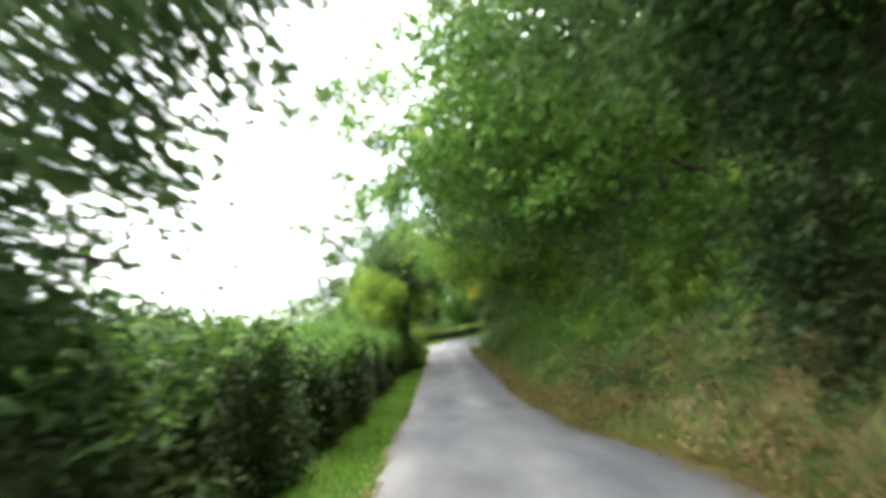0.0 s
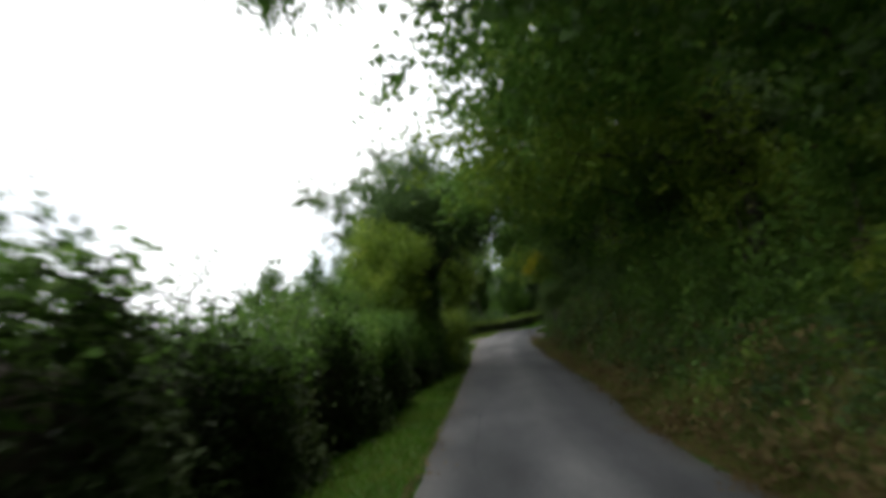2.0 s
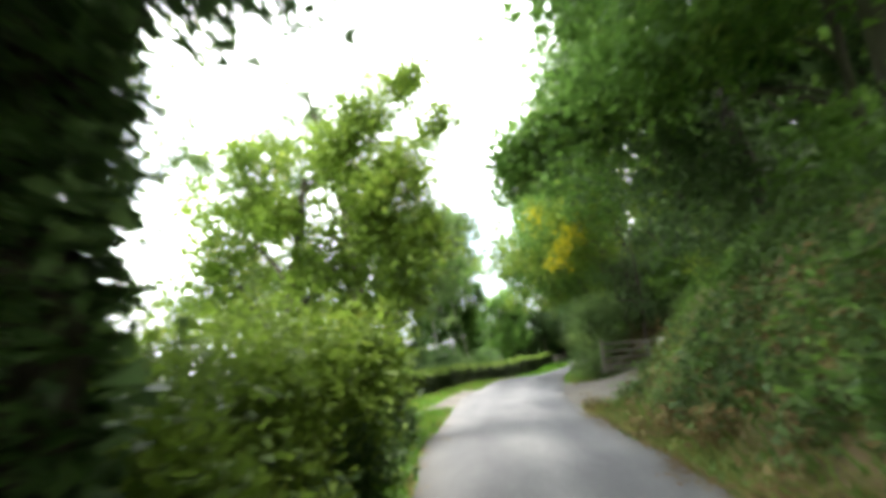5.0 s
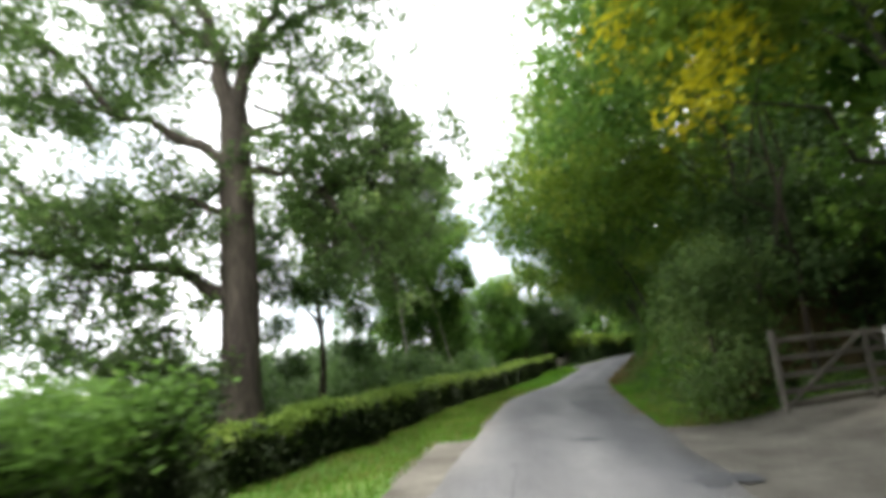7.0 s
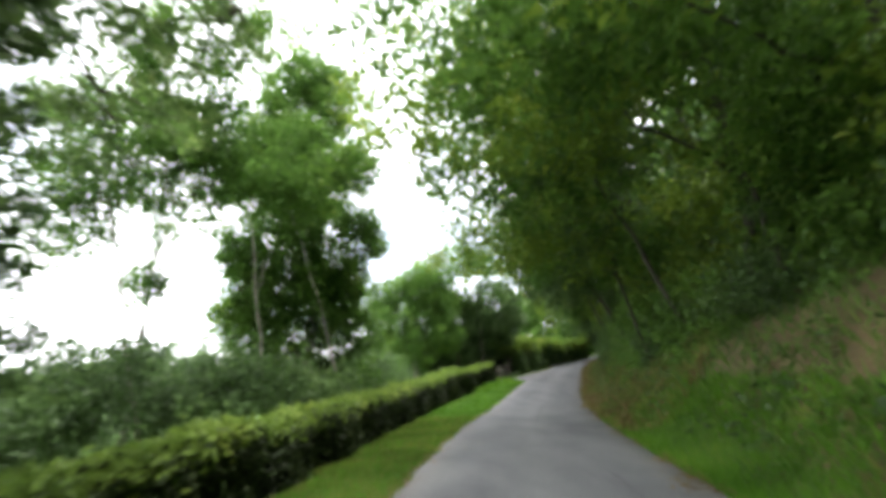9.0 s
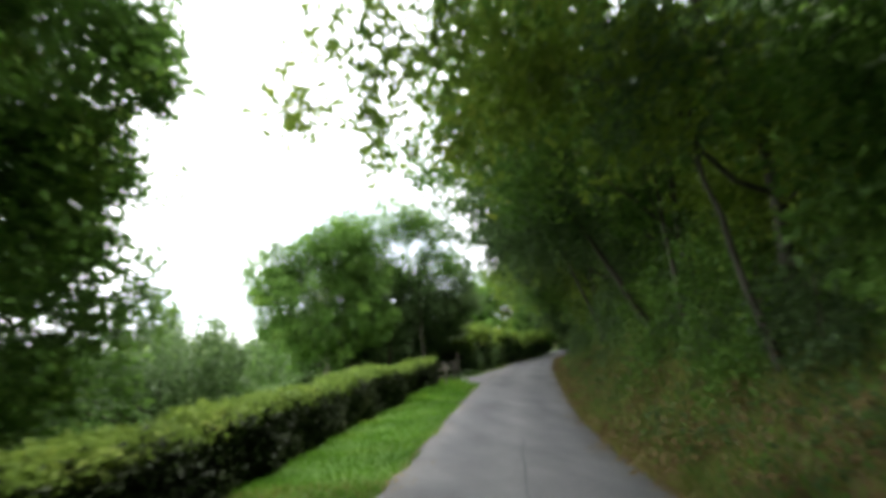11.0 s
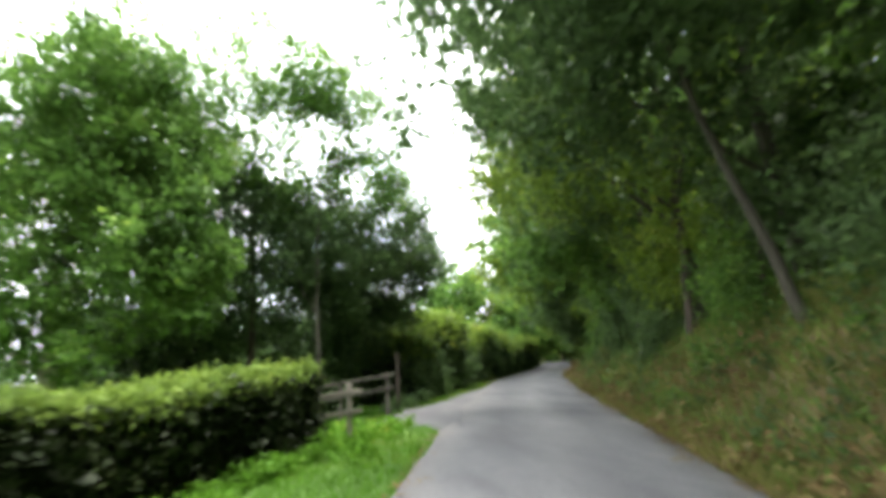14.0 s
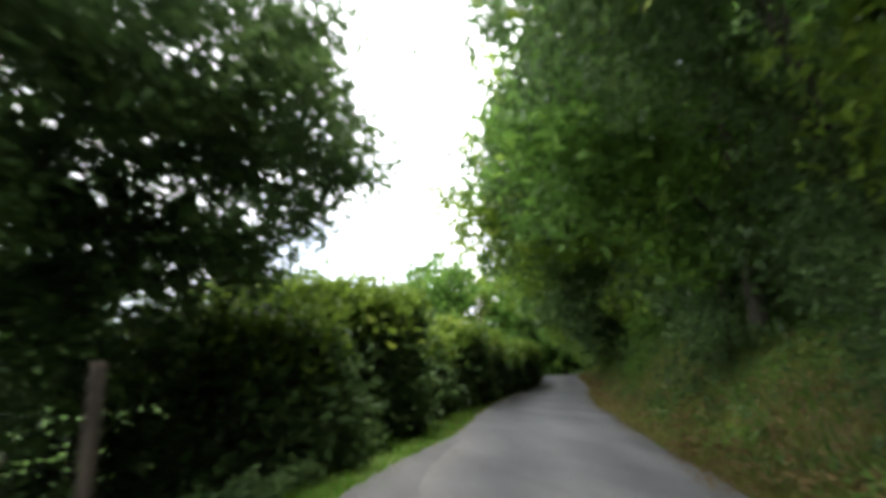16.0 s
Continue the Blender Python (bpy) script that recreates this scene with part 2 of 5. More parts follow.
def leaves(rng, centres, spread, per, size, droop=0.25, long=1.7, hang=0.0, corners=3, spray=0.0):
    """Leaf blades round the twig ends in centres, strung along short drooping sprays where spray is set."""
    c = np.repeat(centres, per, axis=0)
    n = len(c)
    off = rng.normal(size=(n, 3)) * spread
    if spray:
        ang = np.repeat(rng.random(len(centres)) * 2 * np.pi, per)
        fall = np.repeat(rng.uniform(-1.1, 0.5, len(centres)), per)
        along = rng.uniform(-0.6, 1.0, n) * spray
        off = off * [0.75, 0.75, 0.65] + np.stack([np.cos(ang), np.sin(ang), fall], -1) * along[:, None]
        off[:, 2] -= 0.35 * along * along / spray
    off[:, 2] -= hang * np.abs(rng.normal(size=n)) * spread
    p = c + off
    a = rng.normal(size=(n, 3))
    a[:, 2] = a[:, 2] * 0.45 - droop
    a /= np.linalg.norm(a, axis=1, keepdims=True)
    b = rng.normal(size=(n, 3))
    b[:, 2] *= 0.5
    b -= (b * a).sum(1, keepdims=True) * a
    b /= np.linalg.norm(b, axis=1, keepdims=True) + 1e-9
    s = (size * rng.uniform(0.6, 1.35, n))[:, None]
    if corners == 3:
        v = np.stack([p - a * s * long / 2 - b * s * 0.5, p - a * s * long / 2 + b * s * 0.5, p + a * s * long / 2], 1)
    else:
        lift = np.cross(a, b) * s * 0.12
        v = np.stack([p - a * s * long / 2, p + b * s * 0.5 + lift, p + a * s * long / 2, p - b * s * 0.5 + lift], 1)
    return v


def leaf_mesh(name, verts, mat, parent=None, label=""):
    """One mesh of separate blades: verts is n x corners x 3."""
    n, corners = verts.shape[:2]
    return mesh_object(name, verts.reshape(-1, 3), np.arange(n * corners).reshape(n, corners), mat, parent, label)


def blob_points(rng, blobs, density, shell=0.55):
    """Twig ends in ellipsoids (x, y, z, rx, ry, rz), thicker towards their skins, lumpy in outline."""
    out = []
    for x, y, z, rx, ry, rz in blobs:
        n = max(6, int(density * (rx * ry + ry * rz + rx * rz)))
        tufts = max(6, int(5.0 * (rx * ry + ry * rz + rx * rz) ** 0.75))
        u = rng.normal(size=(tufts, 3))
        u /= np.linalg.norm(u, axis=1, keepdims=True)
        c = u * (0.3 + 0.52 * rng.random(tufts) ** 0.7)[:, None]
        size = rng.uniform(0.28, 0.55, tufts)
        pick = rng.choice(tufts, n, p=size ** 2 / (size ** 2).sum())
        w = rng.normal(size=(n, 3))
        w /= np.linalg.norm(w, axis=1, keepdims=True)
        q = c[pick] + w * (size[pick] * (shell + (1 - shell) * rng.random(n)))[:, None]
        loose = rng.random(n) < 0.4
        q[loose] = w[loose] * (rng.random(loose.sum()) ** 0.45)[:, None]
        out.append(np.array([x, y, z]) + q * np.array([rx, ry, rz]))
    return np.concatenate(out)


def tube(points, radii, sides=9, wobble=0.0, rng=None):
    """Corners and faces of a tapering, slightly uneven stem along the points."""
    pts = np.asarray(points, float)
    n = len(pts)
    v = []
    ref = np.array([0.31, 0.95, 0.05])
    for k in range(n):
        t = pts[min(k + 1, n - 1)] - pts[max(k - 1, 0)]
        t /= np.linalg.norm(t) + 1e-9
        a = np.cross(t, ref)
        if np.linalg.norm(a) < 0.1:
            a = np.cross(t, (1, 0, 0))
        a /= np.linalg.norm(a)
        b = np.cross(t, a)
        ang = np.linspace(0, 2 * np.pi, sides, endpoint=False)
        rr = radii[k] * (1 + (rng.normal(size=sides) * wobble if rng is not None else 0))
        v.append(pts[k] + np.cos(ang)[:, None] * a * np.reshape(rr, (-1, 1)) + np.sin(ang)[:, None] * b * np.reshape(rr, (-1, 1)))
    v = np.concatenate(v)
    f = [(k * sides + j, k * sides + (j + 1) % sides, (k + 1) * sides + (j + 1) % sides, (k + 1) * sides + j) for k in range(n - 1) for j in range(sides)]
    return v, np.array(f)


def bent(rng, a, b, sag=0.1, n=7, jag=0.03):
    """A crooked way from a to b."""
    a, b = np.asarray(a, float), np.asarray(b, float)
    s = np.linspace(0, 1, n)[:, None]
    length = np.linalg.norm(b - a)
    p = a + (b - a) * s + np.array([0, 0, 1]) * (np.sin(s * np.pi) * sag * length)
    p[1:-1] += rng.normal(size=(n - 2, 3)) * jag * length
    return p


def stem(name, points, r0, r1, mat, parent, rng, label="", sides=9):
    n = len(points)
    v, f = tube(points, np.linspace(r0, r1, n), sides, 0.06, rng)
    return mesh_object(name, v, f, mat, parent, label, smooth=True)


def tree(name, base, top, blobs, radius, mat, seed, label, density=34, per=26, spread=0.2, size=0.085, bark=None, limbs=5, lean=(0, 0), shell=0.5, hang=0.0, group="", category="tree", corners=3, spray=0.3):
    """A trunk, limbs that reach into the crown's masses, and the crown."""
    rng = np.random.default_rng(seed)
    bark = bark or M_BARK
    root = empty(name, base, label, category, group)
    b = np.array(base, float)
    tip = b + np.array([lean[0], lean[1], top])
    way = bent(rng, b - [0, 0, 0.25], tip, 0.0, 10, 0.012 if radius > 0.09 else 0.005)
    r = radius * np.linspace(1, 0.3, 10)
    r[0], r[1] = radius * 1.35, radius * 1.06
    v, f = tube(way, r, 12, 0.05, rng)
    trunk = mesh_object("trunk", v, f, bark, root, smooth=True)
    big = sorted(blobs, key=lambda q: -q[3] * q[4] * q[5])[:limbs]
    for q in big:
        goal = np.array(q[:3]) + rng.normal(size=3) * 0.2
        h = np.clip((goal[2] - b[2]) / top * 0.62, 0.2, 0.95)
        k = h * 9
        start = way[int(k)] + (way[min(int(k) + 1, 9)] - way[int(k)]) * (k - int(k))
        r0 = radius * (1 - 0.7 * h) * 0.55
        stem("limb", bent(rng, start, goal, 0.08, 7, 0.04), r0, r0 * 0.25, bark, trunk, rng, sides=7)
    pts = blob_points(rng, blobs, density, shell)
    leaf_mesh("crown", leaves(rng, pts, spread, per, size, hang=hang, corners=corners, spray=spray), mat, root)
    return root

# ---- ground, road, gravel ----
def strip(name, ys, ds, height, mats, label, index=None, waver=0.0, seed=0, kind="structure"):
    """A sheet over rows of ys and offsets ds from the road's middle."""
    rng = np.random.default_rng(seed)
    Y, D = np.meshgrid(ys, ds, indexing="ij")
    if waver:
        w = np.cumsum(rng.normal(size=(len(ys), 2)), 0)
        w = waver * np.sin(w)
        D = D.copy()
        D[:, 0] += w[:, 0]
        D[:, -1] += w[:, 1]
    X = line_x(Y) + D
    Z = height(X, Y)
    v = np.stack([X, Y, Z], -1).reshape(-1, 3)
    a, b = len(ys), len(ds)
    i = np.arange(a * b).reshape(a, b)
    f = np.stack([i[:-1, :-1], i[:-1, 1:], i[1:, 1:], i[1:, :-1]], -1).reshape(-1, 4)
    mi = None
    if index:
        mid = 0.5 * (D[:-1, :-1] + D[1:, 1:])
        mi = index(mid, 0.5 * (Y[:-1, :-1] + Y[1:, 1:])).ravel()
    return tagged(mesh_object(name, v, f, mats, smooth=True, index=mi), label, kind=kind)


near_d = np.concatenate([np.arange(-9, -1.7, 0.35), np.arange(-1.6, 1.7, 0.8), np.arange(1.75, 9, 0.3)])
far_d = np.array([9.5, 11, 13, 16, 20, 26, 34, 45, 60, 80, 110, 150, 200, 260, 330, 420, 540, 700, 1000, 1500, 2500])
ground_d = np.concatenate([-far_d[::-1], near_d, far_d])
ground_y = np.concatenate([[-2500, -1200, -600, -300, -160, -100, -60, -40, -30], np.arange(-24, 112, 0.5), [115, 120, 128, 140, 160, 190, 230, 290, 380, 520, 800, 1300, 2500]])
strip("ground", ground_y, ground_d, land, [M_GROUND, M_BANK], "rough field grass and brown earth banks beside a lane", lambda d, y: ((d > 1.3) & (d < 12)).astype(int))
road_y = np.arange(-24, 128, 0.4)


def road_top(x, y):
    d = lateral(x, y)
    return rise(y) + 0.045 - 0.012 * (d / HALF) ** 2 + 0.006 * np.sin(x * 3.1 + y * 0.7)


rng = np.random.default_rng(4)
wl_, wr_ = (0.07 * np.sin(np.cumsum(rng.normal(size=len(road_y)))) for _ in range(2))
share = np.array([-1.08, -1, -0.7, -0.35, 0, 0.35, 0.7, 1, 1.07])
RD = np.where(share[None] < 0, share[None] * (left_half(road_y) + wl_)[:, None], share[None] * (right_half(road_y) + wr_)[:, None])
RYY = np.repeat(road_y[:, None], len(share), 1)
RXX = line_x(RYY) + RD
RZZ = road_top(RXX, RYY) - 0.075 * (np.abs(share)[None] > 1.01)
i = np.arange(RD.size).reshape(RD.shape)
road = tagged(mesh_object("road", np.stack([RXX, RYY, RZZ], -1).reshape(-1, 3), np.stack([i[:-1, :-1], i[:-1, 1:], i[1:, 1:], i[1:, :-1]], -1).reshape(-1, 4), M_ROAD, smooth=True), "narrow grey asphalt lane, worn and unmarked", kind="structure")
across = road.data.attributes.new("across", "FLOAT", "POINT")
across.data.foreach_set("value", np.tile((share + 1.08) / 2.16, len(road_y)).astype(np.float32))


def bay_top(x, y):
    return land(x, y) + 0.03


strip("gravel_entrance", np.arange(32.6, 40.2, 0.25), np.arange(0.8, 5.2, 0.25), bay_top, M_GRAVEL, "pale sandy gravel entrance sloping up to a field gate", waver=0.2, seed=7)
strip("gravel_shoulder", np.arange(34.5, 40.5, 0.3), np.array([-2.15, -1.9, -1.7, -1.3]), lambda x, y: land(x, y) + 0.014, M_GRAVEL, "thin gravel shoulder along the asphalt", waver=0.08, seed=8)
def mouth_edge(y):
    return np.interp(y, [70.0, 70.8, 71.4, 71.9, 72.5, 73.5, 75.0, 76.7, 79.0], [-1.5, -1.8, -2.5, -3.3, -2.95, -2.55, -2.15, -1.95, -1.5])


strip("road_mouth", np.arange(70.0, 79.1, 0.12), np.arange(-3.5, -1.25, 0.06), lambda x, y: land(x, y) + np.where(lateral(x, y) < mouth_edge(y), -0.06, 0.042) - 0.012 * (lateral(x, y) > -1.5), M_ROAD, "worn asphalt mouth of a drive beside the fence", seed=9)
mouth_wear = bpy.data.objects["road_mouth"].data
mouth_wear.attributes.new("across", "FLOAT", "POINT").data.foreach_set("value", np.full(len(mouth_wear.vertices), 0.3, np.float32))

M_TAR = surface("tar_repair", [(0.3, (0.055, 0.056, 0.058)), (0.5, (0.08, 0.081, 0.085)), (0.7, (0.115, 0.115, 0.12))], 3, 0.75, 0.5, 30)


def repair(x, y, rx, ry, seed):
    """A ragged tar repair lying on the asphalt."""
    rng = np.random.default_rng(seed)
    a = np.linspace(0, 2 * np.pi, 22, endpoint=False)
    r = 1 + 0.28 * rng.normal(size=22)
    px, py = x + rx * r * np.cos(a), y + ry * r * np.sin(a)
    ring = np.stack([px, py, road_top(px, py) + 0.006], -1)
    mid = np.array([[x, y, float(road_top(x, y)) + 0.008]])
    f = [(k, (k + 1) % 22, 22) for k in range(22)]
    return tagged(mesh_object("road_repair", np.concatenate([ring, mid]), f, M_TAR), "dark ragged tar repair in the grey asphalt", kind="structure")


def crack(a, b, seed, width=0.012):
    """A crooked tar-dark crack in the asphalt from a to b."""
    rng = np.random.default_rng(seed)
    s_ = np.linspace(0, 1, 16)
    x = a[0] + (b[0] - a[0]) * s_ + np.cumsum(rng.normal(size=16)) * 0.02
    y = a[1] + (b[1] - a[1]) * s_
    w = width * (0.5 + rng.random(16))
    left, right = np.stack([x - w, y, road_top(x - w, y) + 0.006], -1), np.stack([x + w, y, road_top(x + w, y) + 0.006], -1)
    f = [(k, k + 16, k + 17, k + 1) for k in range(15)]
    return tagged(mesh_object("road_crack", np.concatenate([left, right]), f, M_TAR), "thin crooked crack in the worn asphalt", kind="structure")


for k, (d, y, rx, ry) in enumerate([(0.97, 36.44, 0.32, 0.22), (0.10, 39.04, 0.2, 0.16), (0.4, 43.2, 0.2, 0.7)]):
    repair(float(line_x(y)) + d, y, rx, ry, 700 + k)
for k, (d0, y0, d1, y1) in enumerate([(-1.3, 70.2, -1.5, 72.6), (-1.5, 72.6, -1.2, 74.4), (-1.0, 34.0, -0.8, 38.0), (0.9, 41.0, 0.7, 46.0), (0.1, 52.0, 0.2, 58.0), (-0.9, 12.0, -1.0, 18.0)]):
    crack((float(line_x(y0)) + d0, y0), (float(line_x(y1)) + d1, y1), 720 + k)


def blades(rng, x, y, height, width, lean=0.5):
    """Grass blades as slim triangles folded into quads."""
    n = len(x)
    z = land(x, y)
    p = np.stack([x, y, z - 0.02], -1)
    a = rng.random(n) * 2 * np.pi
    side = np.stack([np.cos(a), np.sin(a), 0 * a], -1) * (width * rng.uniform(0.6, 1.3, n))[:, None]
    h = (height * rng.uniform(0.45, 1.25, n))[:, None]
    b = rng.random(n) * 2 * np.pi
    tip = np.stack([np.cos(b) * lean, np.sin(b) * lean, 0.9 + 0 * b], -1) * h
    return np.stack([p - side, p + side, p + tip], 1)


def grass(name, n, y0, y1, d0, d1, height, width, mat, seed, label, lean=0.5, keep=None):
    rng = np.random.default_rng(seed)
    y = rng.uniform(y0, y1, n)
    d = rng.uniform(0, 1, n)
    lo = d0(y) if callable(d0) else d0
    hi = d1(y) if callable(d1) else d1
    d = lo + (hi - lo) * d
    if keep:
        ok = keep(d, y, rng)
        d, y = d[ok], y[ok]
    return tagged(leaf_mesh(name, blades(rng, line_x(y) + d, y, height, width, lean), mat), label, "grass", kind="stuff")


HEDGE_Y = [36.0, 39, 41, 43.2, 46.2, 50.7, 57, 62.6, 65, 68, 69.4]
HEDGE_X = [-3.1, -2.15, -1.35, -0.75, 0.05, 0.95, 2.3, 3.95, 4.85, 6.35, 7.15]


def hedge_d(y):
    return np.interp(y, HEDGE_Y, HEDGE_X) - line_x(y)


def verge_left(y):
    return np.where(y < 34, -2.8, np.where(y < 69.4, hedge_d(y) - 0.1, -4.6))


def not_in_mouth(d, y, rng):
    return ~((y > 70.0) & (y < 79.0) & (d > mouth_edge(y) + 0.12 * rng.normal(size=len(y))))


grass("verge_grass", 48000, -6, 40, verge_left, lambda y: -left_half(y) - 0.5 * ((y > 34.8) & (y < 40.2)), 0.10, 0.010, M_GRASS, 11, "short green and yellowing grass verge under the hedge")
grass("verge_grass", 24000, -6, 56, verge_left, lambda y: -left_half(y) - 0.5 * ((y > 34.8) & (y < 40.2)), 0.09, 0.011, M_DRY, 111, "yellowing worn grass in the verge")
grass("verge_grass", 13000, 38, 56, verge_left, lambda y: -left_half(y) - 0.5 * (y < 40.2), 0.095, 0.012, M_DRY, 121, "faded straw-coloured grass on the verge")
grass("verge_grass", 74000, 40, 76, verge_left, lambda y: -left_half(y), 0.09, 0.010, M_GRASS, 12, "mown bright green grass verge beside the hedge", keep=not_in_mouth)
grass("verge_grass", 18000, 72, 108, -3.4, lambda y: -left_half(y), 0.09, 0.012, M_DRY, 131, "tawny worn grass along the edge of the lane", keep=not_in_mouth)
grass("verge_grass", 16000, 72, 108, -3.0, lambda y: -left_half(y), 0.10, 0.012, M_GRASS, 13, "thin green verge below a tall hedge", keep=not_in_mouth)


def bank_keep(d, y, rng):
    return ~((gate_bay(y) > 0.3) & (d < 5.6))


grass("bank_grass", 42000, -4, 44, lambda y: right_half(y) + 0.02, lambda y: right_half(y) + 1.5, 0.19, 0.012, M_DRY, 14, "dry brown and olive grass on the lane bank", 0.8, bank_keep)
grass("bank_grass", 84000, 49, 108, lambda y: right_half(y) + 0.02, lambda y: right_half(y) + 2.6, 0.20, 0.014, M_DRY, 19, "tawny and olive grass thick on the bank under trees", 0.8, bank_keep)
grass("bank_grass", 60000, -4, 108, lambda y: right_half(y) + 0.25, lambda y: right_half(y) + 3.4, 0.28, 0.016, M_LEAF, 15, "rough green grass growing up the bank", 0.7, bank_keep)

grass("bank_foot_grass", 22000, 39.6, 52, lambda y: right_half(y) - 0.03, lambda y: right_half(y) + 1.3, 0.17, 0.013, M_GRASS, 26, "fresh green grass along the foot of the bank", 0.6, bank_keep)


def ground_cover(name, n, y0, y1, reach, size, mat, seed, label, phase, low=0.1):
    """Patches of broad low leaves over the bank's face."""
    rng = np.random.default_rng(seed)
    y = rng.uniform(y0, y1, n)
    d = right_half(y) + low + rng.random(n) ** 1.2 * reach
    patchy = np.sin(y * 1.9 + phase) + np.sin(y * 4.3 - d * 2.1 + phase) + np.sin(d * 3.3 + y * 0.7)
    ok = (patchy > -0.5) & (gate_bay(y) < 0.2) & ~((np.abs(y - 31.0) < 1.1) & (rng.random(n) < 0.75))
    y, d = y[ok], d[ok]
    x = line_x(y) + d
    pts = np.stack([x, y, land(x, y) + 0.05 + 0.14 * rng.random(len(y))], -1)
    return tagged(leaf_mesh(name, leaves(rng, pts, 0.10, 12, size), mat), label, "undergrowth", kind="stuff")


ground_cover("ground_ivy", 3600, -4, 41, 2.2, 0.06, M_LEAF_DARK, 16, "dark ivy and bramble trailing down the bank", 0.0, 0.9)
ground_cover("ground_ivy", 1900, 43, 108, 3.6, 0.065, M_LEAF_DARK, 29, "dark ivy and bramble spreading under the trees", 1.1, 0.7)
ground_cover("bank_fern", 1800, 14, 41, 2.0, 0.07, M_LEAF, 17, "green ferns and nettles on the face of the bank", 1.7, 0.8)
ground_cover("bank_fern", 2000, 42, 108, 3.4, 0.055, M_LEAF, 27, "scattered green plants on a grassy bank", 2.2, 0.6)
for seed, n, y0, y1 in ((28, 2600, -4, 38), (281, 2400, 48.5, 108)):
    ground_cover("dead_bracken", n, y0, y1, 1.6, 0.05, M_BRACKEN, seed, "tawny dead bracken and leaf litter along the bank foot", 4.0, 0.03)
ground_cover("bank_fern", 2600, 18, 33, 2.2, 0.065, M_LEAF_BLUE, 18, "grey-green low plants on the bank below the wood", 3.1, 0.6)


def weeds(n, y0, y1, d0, d1, height, size, mat, seed, label):
    """A rank clump of broad-leaved weeds."""
    rng = np.random.default_rng(seed)
    y = rng.uniform(y0, y1, n)
    d = rng.uniform(d0, d1, n)
    lump = np.sin(y * 5.3 + d * 2.0) + np.sin(d * 7.1 - y * 1.3)
    y, d, lump = y[lump > -0.4], d[lump > -0.4], lump[lump > -0.4]
    x = line_x(y) + d
    pts = np.stack([x, y, land(x, y) + height * rng.random(len(y)) * (0.6 + 0.25 * lump)], -1)
    return tagged(leaf_mesh("verge_weed", leaves(rng, pts, 0.05, 10, size), mat), label, "weed", kind="stuff")


def litter(n, side, seed, label):
    """Dead leaves and grit scattered along an edge of the asphalt."""
    rng = np.random.default_rng(seed)
    y = rng.uniform(-4, 96, n)
    half = right_half(y) if side > 0 else left_half(y)
    ok = (gate_bay(y) < 0.1) if side > 0 else ((y < 33.5) | (y > 41.0)) & ((y < 70.0) | (y > 79.0))
    y, half, n = y[ok], half[ok], int(ok.sum())
    drift = 0.09 + 0.07 * np.sin(y * 1.7 + seed) + 0.05 * np.sin(y * 4.9)
    d = side * (half + 0.08 - np.abs(rng.normal(size=n)) * np.maximum(drift, 0.03))
    x = line_x(y) + d
    a = rng.random(n) * 2 * np.pi
    s_ = 0.022 * rng.uniform(0.5, 1.6, n)
    top = np.maximum(road_top(x, y), land(x, y)) + 0.006
    corner = [np.stack([x + s_ * np.cos(a + q), y + s_ * 1.6 * np.sin(a + q), top + 0.012 * rng.random(n)], -1) for q in (0.0, 2.2, 4.1)]
    return tagged(leaf_mesh("leaf_litter", np.stack(corner, 1), M_BRACKEN, label=""), label, "litter", kind="stuff")


litter(15000, 1, 295, "brown leaf litter washed along the bank side of the asphalt")
litter(3500, -1, 296, "brown leaf litter along the grassy edge of the asphalt")
weeds(520, 68.2, 71.4, -3.7, -2.3, 0.15, 0.05, M_GRASS, 291, "rank bright green weeds in the verge before a fence")
weeds(500, 66.0, 69.4, -3.6, -3.0, 0.16, 0.045, M_GRASS, 292, "tufts of long grass along the foot of the hedge")
weeds(420, 73.2, 76.8, -3.4, -2.7, 0.25, 0.05, M_LEAF_DARK, 293, "dark weeds at the foot of the fence")


